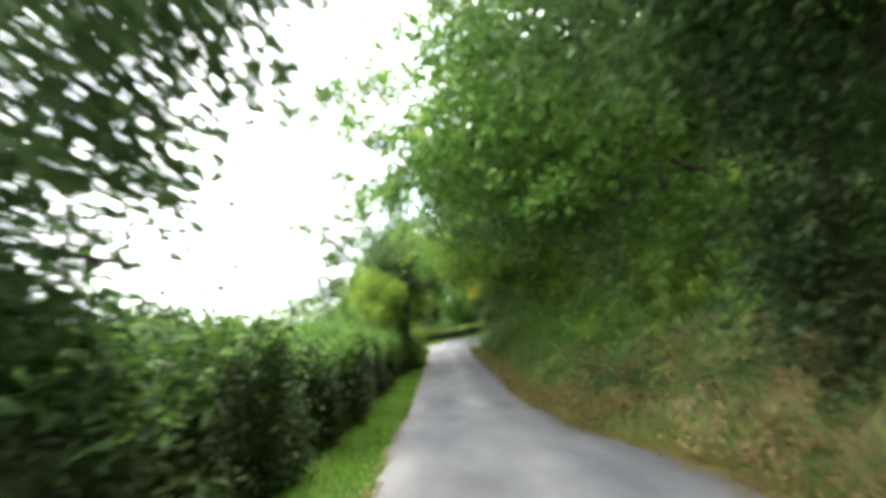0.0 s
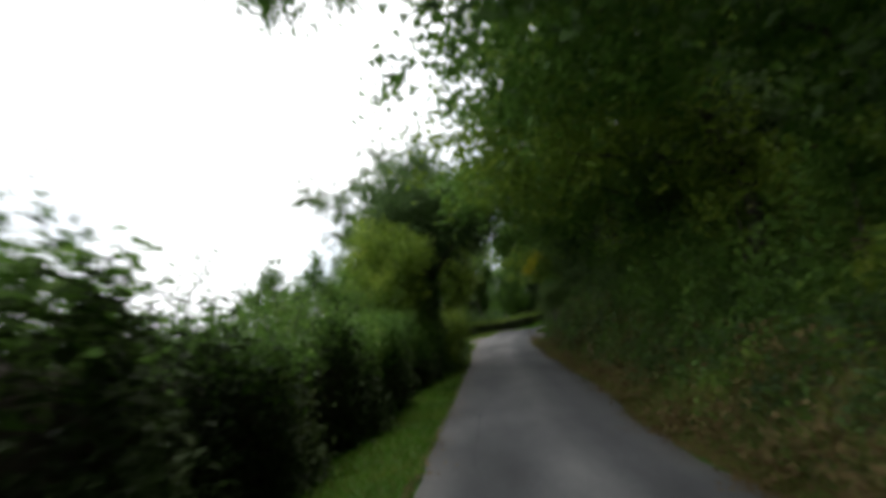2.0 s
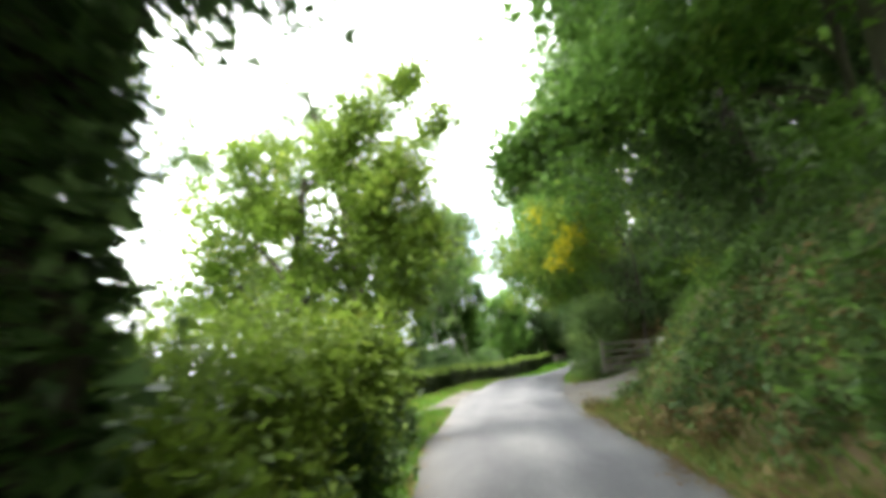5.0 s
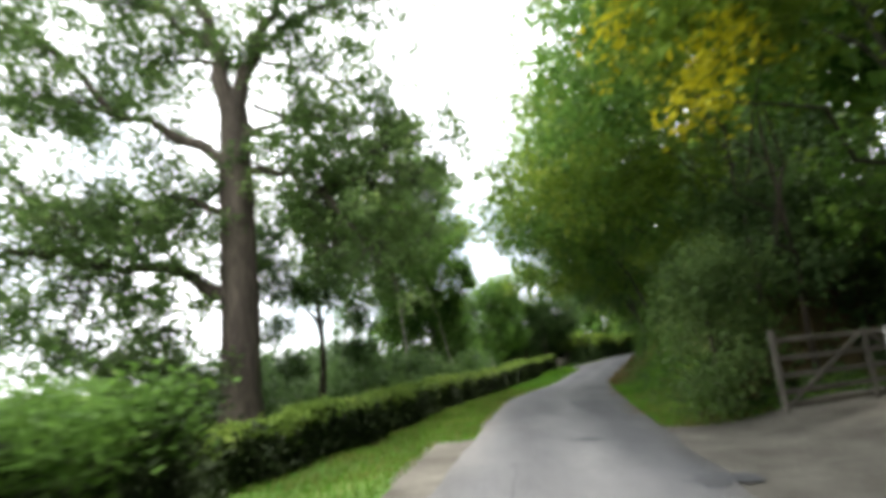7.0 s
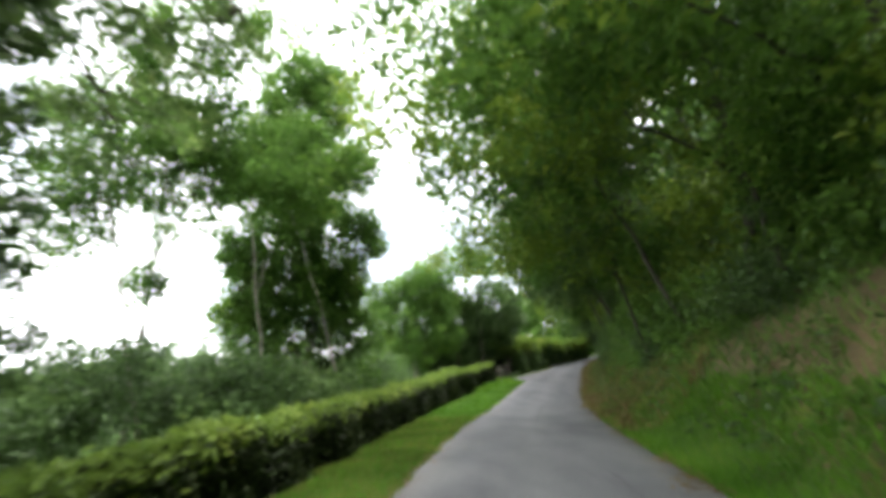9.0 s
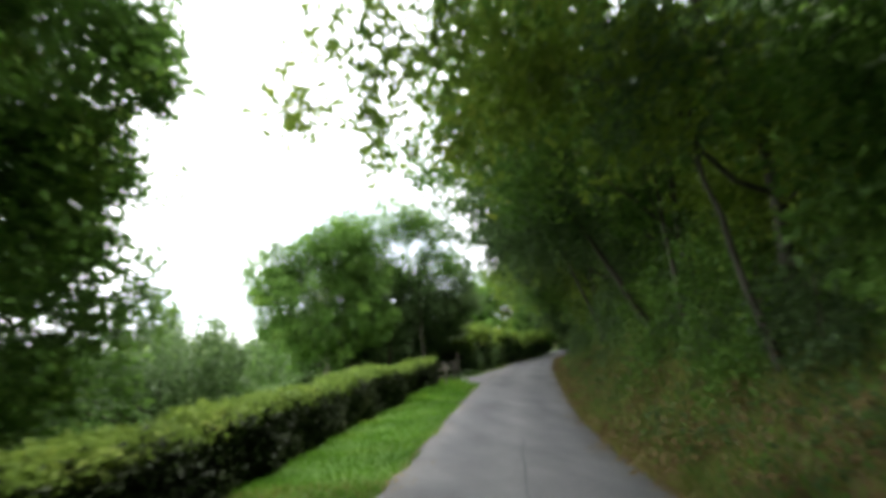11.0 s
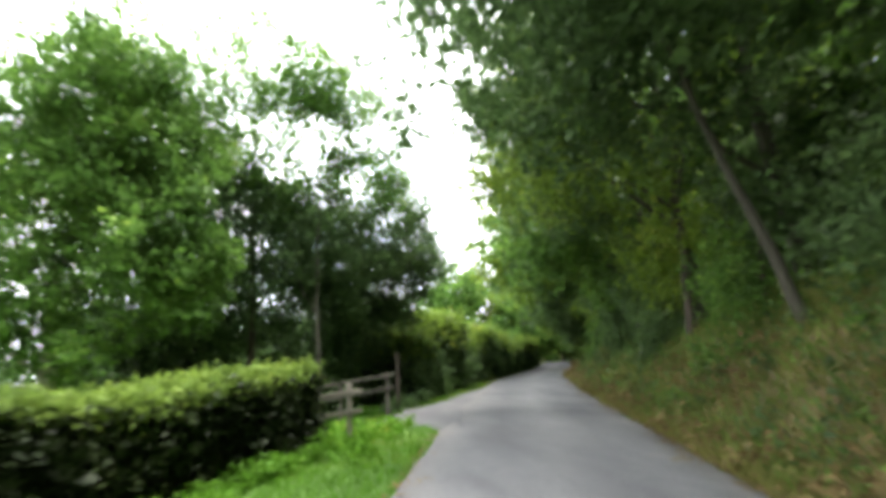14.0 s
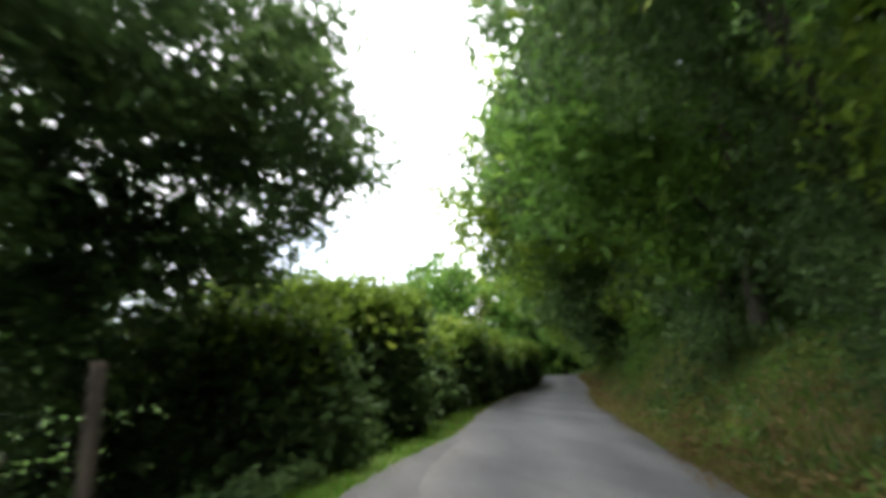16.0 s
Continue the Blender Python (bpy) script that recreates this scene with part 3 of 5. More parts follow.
# ---- hedges ----
def hedge(name, ys, front, width, top, mat, seed, label, per_m=520, size=0.085, spread=0.10, bulge=0.14, top_mat=None, round_top=0.25, sprays=0, category="hedge", base=0.0, low_mat=None, corners=4):
    """A hedge along ys: a closed dark core, leaves over its faces, and longer shoots."""
    rng = np.random.default_rng(seed)
    length = ys[-1] - ys[0]
    mid = 0.5 * (ys[0] + ys[-1])
    fx = lambda y: line_x(y) + (front(y) if callable(front) else front)
    wd = lambda y: width(y) if callable(width) else width + 0 * y
    tp = lambda y: top(y) if callable(top) else top + 0 * y
    gz = lambda y: land(fx(y) - 0.4, y)
    root = empty(name, (float(fx(mid)), float(mid), float(gz(mid))), label, category)
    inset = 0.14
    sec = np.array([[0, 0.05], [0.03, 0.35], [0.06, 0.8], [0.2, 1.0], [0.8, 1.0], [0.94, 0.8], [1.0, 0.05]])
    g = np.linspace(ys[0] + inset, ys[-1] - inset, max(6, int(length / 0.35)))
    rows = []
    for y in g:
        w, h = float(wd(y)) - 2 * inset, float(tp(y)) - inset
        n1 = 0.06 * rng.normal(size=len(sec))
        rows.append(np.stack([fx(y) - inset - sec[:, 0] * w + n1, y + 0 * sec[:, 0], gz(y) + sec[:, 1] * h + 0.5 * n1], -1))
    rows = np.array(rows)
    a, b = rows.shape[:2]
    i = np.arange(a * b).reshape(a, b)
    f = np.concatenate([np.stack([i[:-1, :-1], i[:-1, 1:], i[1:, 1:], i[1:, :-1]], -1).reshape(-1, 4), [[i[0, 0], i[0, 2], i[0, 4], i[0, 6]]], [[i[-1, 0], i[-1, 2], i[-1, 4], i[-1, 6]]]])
    mesh_object("inner_core", rows.reshape(-1, 3), f, M_TWIG, root)
    n = int(per_m * length)
    y = rng.uniform(ys[0], ys[-1], n)
    w, h = wd(y), tp(y)
    face = rng.random(n)
    u = rng.random(n)
    on_top = face > 0.58
    s = np.where(on_top, u, np.where(face < 0.5, 0.02 * u, 1 - 0.02 * u))
    z = np.where(on_top, 1.0, base + (1 - base) * rng.random(n) ** 0.85)
    ends = rng.random(n) < 1.2 / max(length, 3)
    y = np.where(ends, np.where(rng.random(n) < 0.5, ys[0], ys[-1]), y)
    s, z = np.where(ends, rng.random(n), s), np.where(ends, rng.random(n), z)
    lump = bulge * (np.sin(y * 2.3 + 3 * z) + np.sin(y * 5.1 + seed) * 0.6 + np.sin(y * 0.9 - seed) * 0.8)
    x = fx(y) - s * w + lump * (1 - 2 * s)
    zz = gz(y) + z * h + lump * 0.7 * (z > 0.6) - round_top * np.where(on_top, (2 * s - 1) ** 4, 0)
    pts = np.stack([x, y, zz], -1)
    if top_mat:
        # Leaf colour imitates the light: bright on top, dark down the sides.
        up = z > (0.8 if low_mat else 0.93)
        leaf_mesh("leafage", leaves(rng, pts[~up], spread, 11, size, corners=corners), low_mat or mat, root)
        leaf_mesh("lit_new_growth", leaves(rng, pts[up], spread, 11, size, droop=-0.5, corners=corners), top_mat, root, "lighter yellow-green fresh shoots, coloured as if lit")
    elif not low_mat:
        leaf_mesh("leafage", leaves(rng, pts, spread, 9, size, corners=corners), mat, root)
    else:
        # Low leaves take the darker material, which paints the shade there.
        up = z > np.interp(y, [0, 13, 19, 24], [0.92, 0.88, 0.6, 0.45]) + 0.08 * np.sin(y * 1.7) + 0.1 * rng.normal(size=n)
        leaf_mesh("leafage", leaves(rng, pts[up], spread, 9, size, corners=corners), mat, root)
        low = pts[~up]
        leaf_mesh("bramble", leaves(rng, low[: int(len(low) * 0.8)], spread, 9, size, corners=corners), low_mat, root, "bramble leaves low down, darkened as if in shade")
    if sprays:
        sy = rng.uniform(ys[0], ys[-1], sprays)
        ends_, tv, tf, off = [], [], [], 0
        for q in sy:
            p0 = np.array([float(fx(q)) - rng.uniform(0.1, 1.0) * float(wd(q)), q, float(gz(q)) + float(tp(q)) - 0.1])
            p1 = p0 + np.array([rng.normal() * 0.18 + 0.05, rng.normal() * 0.25, rng.uniform(0.35, 1.05)])
            way = bent(rng, p0, p1, 0.05, 6, 0.05)
            v, ff = tube(way, np.linspace(0.008, 0.003, 6), 4)
            tv.append(v)
            tf.append(ff + off)
            off += len(v)
            ends_.append(way[1:])
        tagged(mesh_object("shoot_growth", np.concatenate(tv), np.concatenate(tf), M_TWIG, root), kind="stuff")
        leaf_mesh("shoot_foliage", leaves(rng, np.concatenate(ends_), 0.06, 12, size * 0.55), mat, root)
    return root


def wild_top(y):
    return np.interp(y, [-12, 0, 5, 10, 15, 20, 24, 27, 30, 34], [1.32, 1.32, 1.40, 1.50, 1.58, 1.58, 1.55, 1.5, 1.4, 1.3]) + 0.10 * np.sin(y * 1.3) + 0.08 * np.sin(y * 3.7)


def wild_front(y):
    return np.interp(y, [-12, 8, 16, 20, 22, 24, 29, 34], [-2.4, -2.55, -2.75, -2.65, -2.45, -1.95, -1.95, -2.1])


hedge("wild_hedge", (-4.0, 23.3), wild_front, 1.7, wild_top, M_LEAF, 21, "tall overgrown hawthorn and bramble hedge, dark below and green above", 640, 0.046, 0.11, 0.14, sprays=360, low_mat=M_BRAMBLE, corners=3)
hedge("wild_hedge", (24.6, 31.6), wild_front, 1.6, lambda y: np.interp(y, [24.6, 25.2, 26.5, 29.0, 31.0, 31.6], [0.6, 0.95, 1.15, 1.1, 0.95, 0.6]) + 0.1 * np.sin(y * 2), M_LEAF_YELLOW, 22, "ragged hedge running on past an ivy-clad trunk, coloured as if sunlit above", 900, 0.052, 0.14, 0.24, sprays=40, corners=3, low_mat=M_LEAF_DARK)
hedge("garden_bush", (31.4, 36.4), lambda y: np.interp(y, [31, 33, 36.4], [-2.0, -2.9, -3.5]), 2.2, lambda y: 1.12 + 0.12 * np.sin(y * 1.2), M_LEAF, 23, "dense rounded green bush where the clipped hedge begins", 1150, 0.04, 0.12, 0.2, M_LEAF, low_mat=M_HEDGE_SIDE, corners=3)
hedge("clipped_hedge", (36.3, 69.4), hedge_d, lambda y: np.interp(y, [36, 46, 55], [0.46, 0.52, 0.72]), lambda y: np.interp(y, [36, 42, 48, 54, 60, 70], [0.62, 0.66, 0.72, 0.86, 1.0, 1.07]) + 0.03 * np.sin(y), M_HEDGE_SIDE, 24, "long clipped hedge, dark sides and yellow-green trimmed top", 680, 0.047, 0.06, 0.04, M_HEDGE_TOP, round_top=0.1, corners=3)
hedge("tall_hedge", (76.6, 102.0), lambda y: np.interp(y, [76, 80, 87, 92, 112], [-3.2, -2.8, -2.1, -1.8, -1.9]), 1.7, lambda y: np.interp(y, [76, 78, 80, 84, 92, 102], [1.45, 1.8, 1.8, 1.65, 1.35, 1.5]) + 0.15 * np.sin(y * 0.9) + 0.08 * np.sin(y * 3.1), M_LEAF, 25, "tall shrubby hedge, its top coloured bright as if sunlit", 560, 0.085, 0.17, 0.26, M_LEAF_YELLOW, sprays=50, low_mat=M_LEAF_DARK, corners=3)


# ---- trees beside the lane, left ----
tree("hedge_tree", at(-4.0, 0.3), 3.6, [(-1.30, 2.0, 3.0, 0.75, 0.5, 0.6), (-1.75, 2.05, 2.3, 0.65, 0.5, 0.65), (-2.1, 1.9, 3.4, 1.0, 0.6, 0.7), (-2.5, 1.9, 2.6, 0.9, 0.6, 0.8), (-0.95, 2.0, 3.45, 0.6, 0.45, 0.35), (-2.0, 2.1, 1.7, 0.6, 0.5, 0.5)], 0.1, M_LEAF_DARK, 31, "small dark-leaved tree leaning out of the hedge", 130, 18, 0.10, 0.042, limbs=4)
ivy_tree = tree("ivy_tree", (-1.45, 24.0, float(land(-1.45, 24.0))), 5.2, [(-1.3, 24.4, 4.7, 1.5, 1.7, 1.4), (-0.7, 24.3, 3.7, 1.2, 1.3, 0.9), (-1.9, 25.2, 5.4, 1.6, 1.8, 1.2), (-0.3, 25.0, 5.0, 1.2, 1.4, 1.0), (-2.6, 24.8, 4.2, 1.2, 1.5, 1.1), (0.35, 24.5, 4.3, 0.9, 1.2, 0.8)], 0.2, M_LEAF_DARK, 32, "ivy-clad tree growing out of the hedge", 38, 38, 0.15, 0.06, limbs=6)
for k, (x, y, z) in enumerate([(-3.3, 19.4, 2.3), (-3.3, 17.2, 1.95), (-3.2, 21.2, 2.2)]):
    tree("hawthorn_sapling", (x, y, float(land(x, y))), z - 0.3, [(x, y, z, 0.28, 0.3, 0.35), (x + 0.2, y + 0.3, z - 0.25, 0.3, 0.4, 0.25), (x - 0.25, y - 0.1, z - 0.2, 0.3, 0.3, 0.25), (x + 0.05, y + 0.1, z + 0.4, 0.14, 0.14, 0.2)], 0.03, M_LEAF, 330 + k, "thin hawthorn sapling rising above the overgrown hedge", 130, 20, 0.07, 0.045, limbs=4, spray=0.1, group="saplings in the hedge")
tree("field_maple", at(-4.2, 25.2), 3.6, [(-2.3, 22.5, 2.1, 0.9, 1.0, 0.9), (-2.5, 23.0, 3.2, 1.0, 1.1, 0.9), (-3.1, 24.8, 2.6, 1.2, 1.4, 1.1), (-2.8, 25.6, 3.9, 1.2, 1.5, 1.1), (-3.8, 25.4, 1.8, 1.0, 1.4, 0.8), (-1.7, 22.4, 3.2, 0.7, 0.8, 0.7), (-2.9, 23.6, 2.3, 0.9, 1.0, 0.7), (-2.2, 24.2, 1.9, 0.8, 0.9, 0.7)], 0.12, M_LEAF_YELLOW, 43, "green field maple thicket behind an ivy-clad trunk", 44, 36, 0.15, 0.055)
rng = np.random.default_rng(33)
iv = rng.random((700, 3))
ang = iv[:, 0] * 2 * np.pi
rad = 0.24 + 0.06 * rng.normal(size=700)
leaf_mesh("ivy", leaves(rng, np.stack([-1.45 + np.cos(ang) * rad, 24.0 + np.sin(ang) * rad, -0.2 + iv[:, 1] * 4.6], -1), 0.07, 12, 0.07), M_LEAF_DARK, ivy_tree, "thick dark ivy round the trunk")
tree("field_maple", at(-3.7, 30.4), 4.2, [(-0.5, 30.5, 5.6, 0.55, 0.5, 0.45), (-0.05, 30.5, 5.0, 0.4, 0.4, 0.35), (-1.17, 30.2, 4.8, 0.57, 0.57, 0.48), (-1.76, 30.2, 4.39, 0.67, 0.67, 0.57), (-0.66, 30.2, 3.93, 0.66, 0.66, 0.57), (-2.26, 30.2, 3.39, 0.66, 0.66, 0.57), (-1.26, 30.2, 3.3, 0.88, 0.88, 0.75), (-0.4, 30.2, 3.0, 0.55, 0.55, 0.47), (-1.85, 30.2, 2.46, 0.76, 0.76, 0.65), (-0.76, 30.2, 2.37, 0.65, 0.65, 0.55), (-2.32, 30.2, 1.85, 0.54, 0.54, 0.46), (-1.25, 30.2, 1.66, 0.53, 0.53, 0.45), (-2.67, 30.2, 4.35, 0.57, 0.57, 0.48), (-3.58, 30.61, 3.61, 0.98, 0.98, 0.82), (-3.75, 30.94, 2.46, 0.98, 0.98, 0.82)], 0.15, M_LEAF_YELLOW, 34, "yellow-green field maple behind the hedge", 34, 34, 0.16, 0.07, lean=(0.6, 0.0), spray=0.2)

# the great tree behind the clipped hedge
gx, gy = -3.76, 42.1
gz0 = float(land(gx, gy))
big_tree = empty("scots_pine", (gx, gy, gz0), "large pine with a bare reddish-brown trunk and long crooked limbs", "tree")
rng = np.random.default_rng(35)
way = np.array([[gx, gy, gz0 - 0.3], [gx, gy, gz0 + 0.2], [gx, gy, 1.2], [gx + 0.02, gy, 2.6], [gx, gy, 4.0], [gx - 0.04, gy, 5.4], [gx - 0.08, gy, 6.9]])
v, f = tube(way, [0.55, 0.46, 0.36, 0.34, 0.32, 0.31, 0.27], 22, 0.06, rng)
big_trunk = mesh_object("trunk", v, f, M_BARK, big_tree, smooth=True)
BOUGHS = [((-0.1, 0, 6.7), (-0.95, 0.1, 9.6), 0.22), ((-0.1, 0, 6.7), (0.9, 0.1, 9.6), 0.19), ((-0.95, 0.1, 9.6), (-1.6, 0.3, 12.2), 0.13), ((0.9, 0.1, 9.6), (1.3, 0.3, 12.0), 0.12),
          ((-0.2, 0, 2.95), (-2.5, -0.3, 3.75), 0.16), ((-2.5, -0.3, 3.75), (-4.9, -0.6, 3.85), 0.11), ((-2.3, -0.3, 3.7), (-3.9, -0.9, 4.9), 0.07), ((-4.9, -0.6, 3.85), (-7.0, -0.6, 3.1), 0.06),
          ((-0.2, 0, 4.5), (-1.6, 0.1, 5.05), 0.10), ((-1.6, 0.1, 5.05), (-3.4, 0.3, 4.9), 0.06), ((-1.2, 0.1, 4.9), (-2.0, -0.5, 4.1), 0.05), ((-2.5, -0.3, 3.7), (-3.0, -0.6, 2.3), 0.04), ((-1.2, -0.1, 3.3), (-1.4, -0.3, 2.2), 0.035), ((-4.2, -0.5, 3.8), (-4.8, -0.7, 2.5), 0.035),
          ((-0.2, 0, 5.6), (-2.4, -0.3, 6.85), 0.14), ((-2.4, -0.3, 6.85), (-4.4, -0.6, 8.8), 0.09), ((-2.0, -0.3, 6.7), (-4.2, -1.0, 7.0), 0.06), ((-4.4, -0.6, 8.8), (-6.2, -1.0, 9.4), 0.05),
          ((0.25, 0, 5.5), (1.6, -0.1, 4.95), 0.10), ((1.6, -0.1, 4.95), (2.5, -0.2, 3.6), 0.05), ((1.65, 0.2, 5.0), (1.95, 4.6, 4.9), 0.06), ((0.1, 0.1, 6.4), (1.0, 2.9, 6.1), 0.06), ((0.1, 0.1, 6.6), (2.2, 2.9, 6.0), 0.06), ((0.3, 0.1, 7.0), (3.7, 2.8, 5.8), 0.06), ((1.6, -0.1, 4.95), (3.4, 0.4, 5.0), 0.045), ((0.2, 0, 6.3), (2.2, 0.3, 6.6), 0.07), ((2.2, 0.3, 6.6), (3.9, 0.8, 6.0), 0.045),
          ((-0.6, 0, 8.4), (-3.4, 0.6, 10.2), 0.09), ((0.6, 0.1, 8.4), (3.2, 0.3, 9.6), 0.09), ((-0.5, 0, 8.0), (-2.6, 0.9, 8.4), 0.06), ((0.5, 0.1, 8.0), (2.4, 0.9, 7.6), 0.05), ((0, 0.1, 5.0), (-0.8, 3.4, 5.8), 0.07)]
tips = []
for a, b, r in BOUGHS:
    a, b = np.array(a) + [gx, gy, 0], np.array(b) + [gx, gy, 0]
    p = bent(rng, a, b, 0.10, 8, 0.025)
    stem("limb", p, r, r * 0.4, M_BARK, big_trunk, rng, sides=8)
    airy = b[1] - gy > 1.5
    tips += list(p[5:] if airy else p[3:]) + [b + rng.normal(size=3) * 0.5 for _ in range(1 if airy else 3)]
tips = np.array(tips)
sub = np.repeat(tips, 5, axis=0) + rng.normal(size=(len(tips) * 5, 3)) * [0.62, 0.62, 0.4]
tw_v, tw_f, off = [], [], 0
for k in range(0, len(sub)):
    v, f = tube(bent(rng, tips[k // 5], sub[k], 0.05, 4, 0.06), np.linspace(0.018, 0.006, 4), 4)
    tw_v.append(v)
    tw_f.append(f + off)
    off += len(v)
tagged(mesh_object("twig_growth", np.concatenate(tw_v), np.concatenate(tw_f), M_TWIG, big_tree), kind="stuff")
leaf_mesh("crown", leaves(rng, sub, 0.19, 70, 0.064, long=2.2, hang=0.3, spray=0.22), M_LEAF_BLUE, big_tree)

knot_v, knot_f = tube([(gx - 0.06 + 0.085 * np.cos(a), gy - 0.37 + 0.01 * np.sin(a), 1.72 + 0.10 * np.sin(a)) for a in np.linspace(0, 2 * np.pi, 15)], [0.028] * 15, 7, 0.08, np.random.default_rng(351))
mesh_object("knot", knot_v, knot_f, M_BARK, big_trunk, "healed ring where a branch was cut", smooth=True)
tree("dark_bush", (-3.51, 39.8, float(land(-3.51, 39.8))), 0.7, [(-4.06, 39.8, 1.35, 0.43, 0.43, 0.43), (-3.51, 39.8, 1.26, 0.43, 0.43, 0.43), (-3.83, 39.8, 1.58, 0.37, 0.37, 0.37), (-4.34, 39.8, 1.74, 0.37, 0.37, 0.37), (-3.54, 39.8, 0.85, 0.3, 0.3, 0.3), (-4.81, 39.8, 1.53, 0.56, 0.56, 0.56)], 0.04, M_BRAMBLE, 352, "dense dark rounded evergreen bush beside a pine", 90, 24, 0.1, 0.045, limbs=2, category="shrub", spray=0.1)
tree("young_tree", (-2.95, 45.3, float(land(-2.95, 45.3))), 5.4, [(-3.14, 45.3, 5.2, 0.89, 0.89, 0.8), (-4.11, 45.3, 4.76, 0.89, 0.89, 0.8), (-2.16, 45.3, 5.2, 0.8, 0.8, 0.71), (-3.67, 45.3, 3.6, 0.89, 0.89, 0.71), (-2.43, 45.3, 3.6, 0.8, 0.8, 0.71), (-4.73, 45.3, 3.87, 0.8, 0.8, 0.71), (-4.2, 45.3, 2.63, 0.62, 0.62, 0.53), (-1.9, 45.3, 2.81, 0.62, 0.62, 0.53), (-1.81, 45.3, 1.74, 0.62, 0.62, 0.53), (-3.76, 45.3, 1.66, 0.62, 0.62, 0.44)], 0.10, M_LEAF_DARK, 36, "slender dark young tree behind the hedge", 30, 34, 0.17, 0.066, spray=0.16)
tree("birch", (-4.3, 53.2, float(land(-4.3, 53.2))), 6.4, [(-3.0, 52.4, 5.2, 1.2, 1.2, 0.9), (-2.3, 52.0, 6.5, 1.3, 1.3, 1.0), (-1.9, 51.2, 9.3, 1.1, 0.8, 0.7), (-0.7, 51.2, 8.9, 0.9, 0.8, 0.6), (-2.9, 51.0, 8.3, 1.0, 0.8, 0.7), (-1.5, 51.2, 7.8, 1.0, 0.8, 0.6), (-3.6, 52.6, 3.6, 0.8, 0.8, 0.5), (-1.6, 52.6, 5.4, 0.9, 0.9, 0.7), (-1.0, 51.4, 5.5, 0.9, 0.8, 0.8), (0.0, 51.6, 5.2, 0.9, 0.8, 0.8), (0.6, 51.5, 5.9, 0.7, 0.7, 0.5), (-0.4, 51.6, 6.5, 0.8, 0.8, 0.6), (-3.6, 50.2, 5.4, 1.3, 1.2, 1.0), (-4.2, 50.4, 4.3, 1.0, 1.0, 0.8), (-2.7, 50.2, 5.9, 0.9, 0.9, 0.7), (-3.3, 51.5, 7.6, 1.0, 1.0, 0.8), (-2.4, 51.5, 7.0, 0.9, 0.9, 0.7), (-3.2, 51.5, 6.3, 0.8, 0.8, 0.6), (-2.1, 51.5, 6.0, 0.6, 0.6, 0.5), (-4.6, 51.6, 7.2, 1.0, 1.0, 0.8)], 0.07, M_LEAF, 37, "slim pale-stemmed tree with light crown", 26, 30, 0.18, 0.07, spray=0.2, bark=M_PALE, lean=(0.9, 0), group="pale stems")
tree("birch", at(-6.6, 54.5), 6.0, [(-1.2, 54.6, 5.0, 0.9, 0.9, 0.7), (-0.9, 54.2, 6.2, 1.0, 1.0, 0.8)], 0.06, M_LEAF, 38, "slim pale-stemmed tree leaning beside another", 26, 22, 0.2, 0.085, bark=M_PALE, lean=(-0.4, 0), group="pale stems")
tree("ivied_tree", at(-6.0, 55.6), 9.2, [(-0.5, 55.6, 9.9, 1.4, 1.3, 1.1), (-1.6, 55.6, 8.6, 1.3, 1.2, 1.0), (0.5, 55.7, 9.0, 1.1, 1.1, 1.0), (-0.6, 55.6, 7.7, 1.5, 1.4, 1.1), (0.8, 55.6, 7.1, 0.9, 0.9, 0.9), (-1.4, 55.7, 6.4, 1.5, 1.3, 1.1), (0.2, 55.7, 6.0, 1.4, 1.2, 1.1), (-2.4, 55.6, 4.9, 0.9, 0.9, 0.8), (-0.5, 55.7, 4.7, 1.6, 1.3, 1.2), (0.8, 55.6, 5.0, 0.8, 0.8, 0.8), (-1.2, 55.8, 2.9, 1.7, 1.4, 1.2), (0.5, 55.7, 2.6, 1.0, 1.0, 0.9), (-2.4, 55.6, 3.1, 0.9, 0.9, 0.8), (-0.6, 55.8, 1.4, 2.0, 1.5, 0.9), (-2.0, 55.6, 1.5, 1.1, 1.0, 0.8), (-0.8, 55.7, 3.8, 1.6, 1.3, 0.9), (0.6, 55.7, 3.8, 0.9, 0.9, 0.8), (-2.0, 55.7, 4.0, 1.0, 0.9, 0.8), (-1.8, 55.7, 7.3, 1.1, 1.0, 0.9)], 0.13, M_LEAF, 39, "tall narrow ivy-green tree with pale leaning stems", 38, 36, 0.16, 0.072, bark=M_PALE, spray=0.2)
for k, (p, q) in enumerate((((0.55, 54.7, 0.2), (-0.9, 54.4, 6.0)), ((-2.6, 50.3, 0.1), (-3.4, 50.3, 5.2)))):
    pale = empty("pale_stem", p, "bare pale leaning stem behind the clipped hedge", "stem", "leaning stems")
    stem("stem", bent(rng, p, q, 0.03, 9, 0.005), 0.035, 0.015, M_PALE, pale, np.random.default_rng(390 + k))
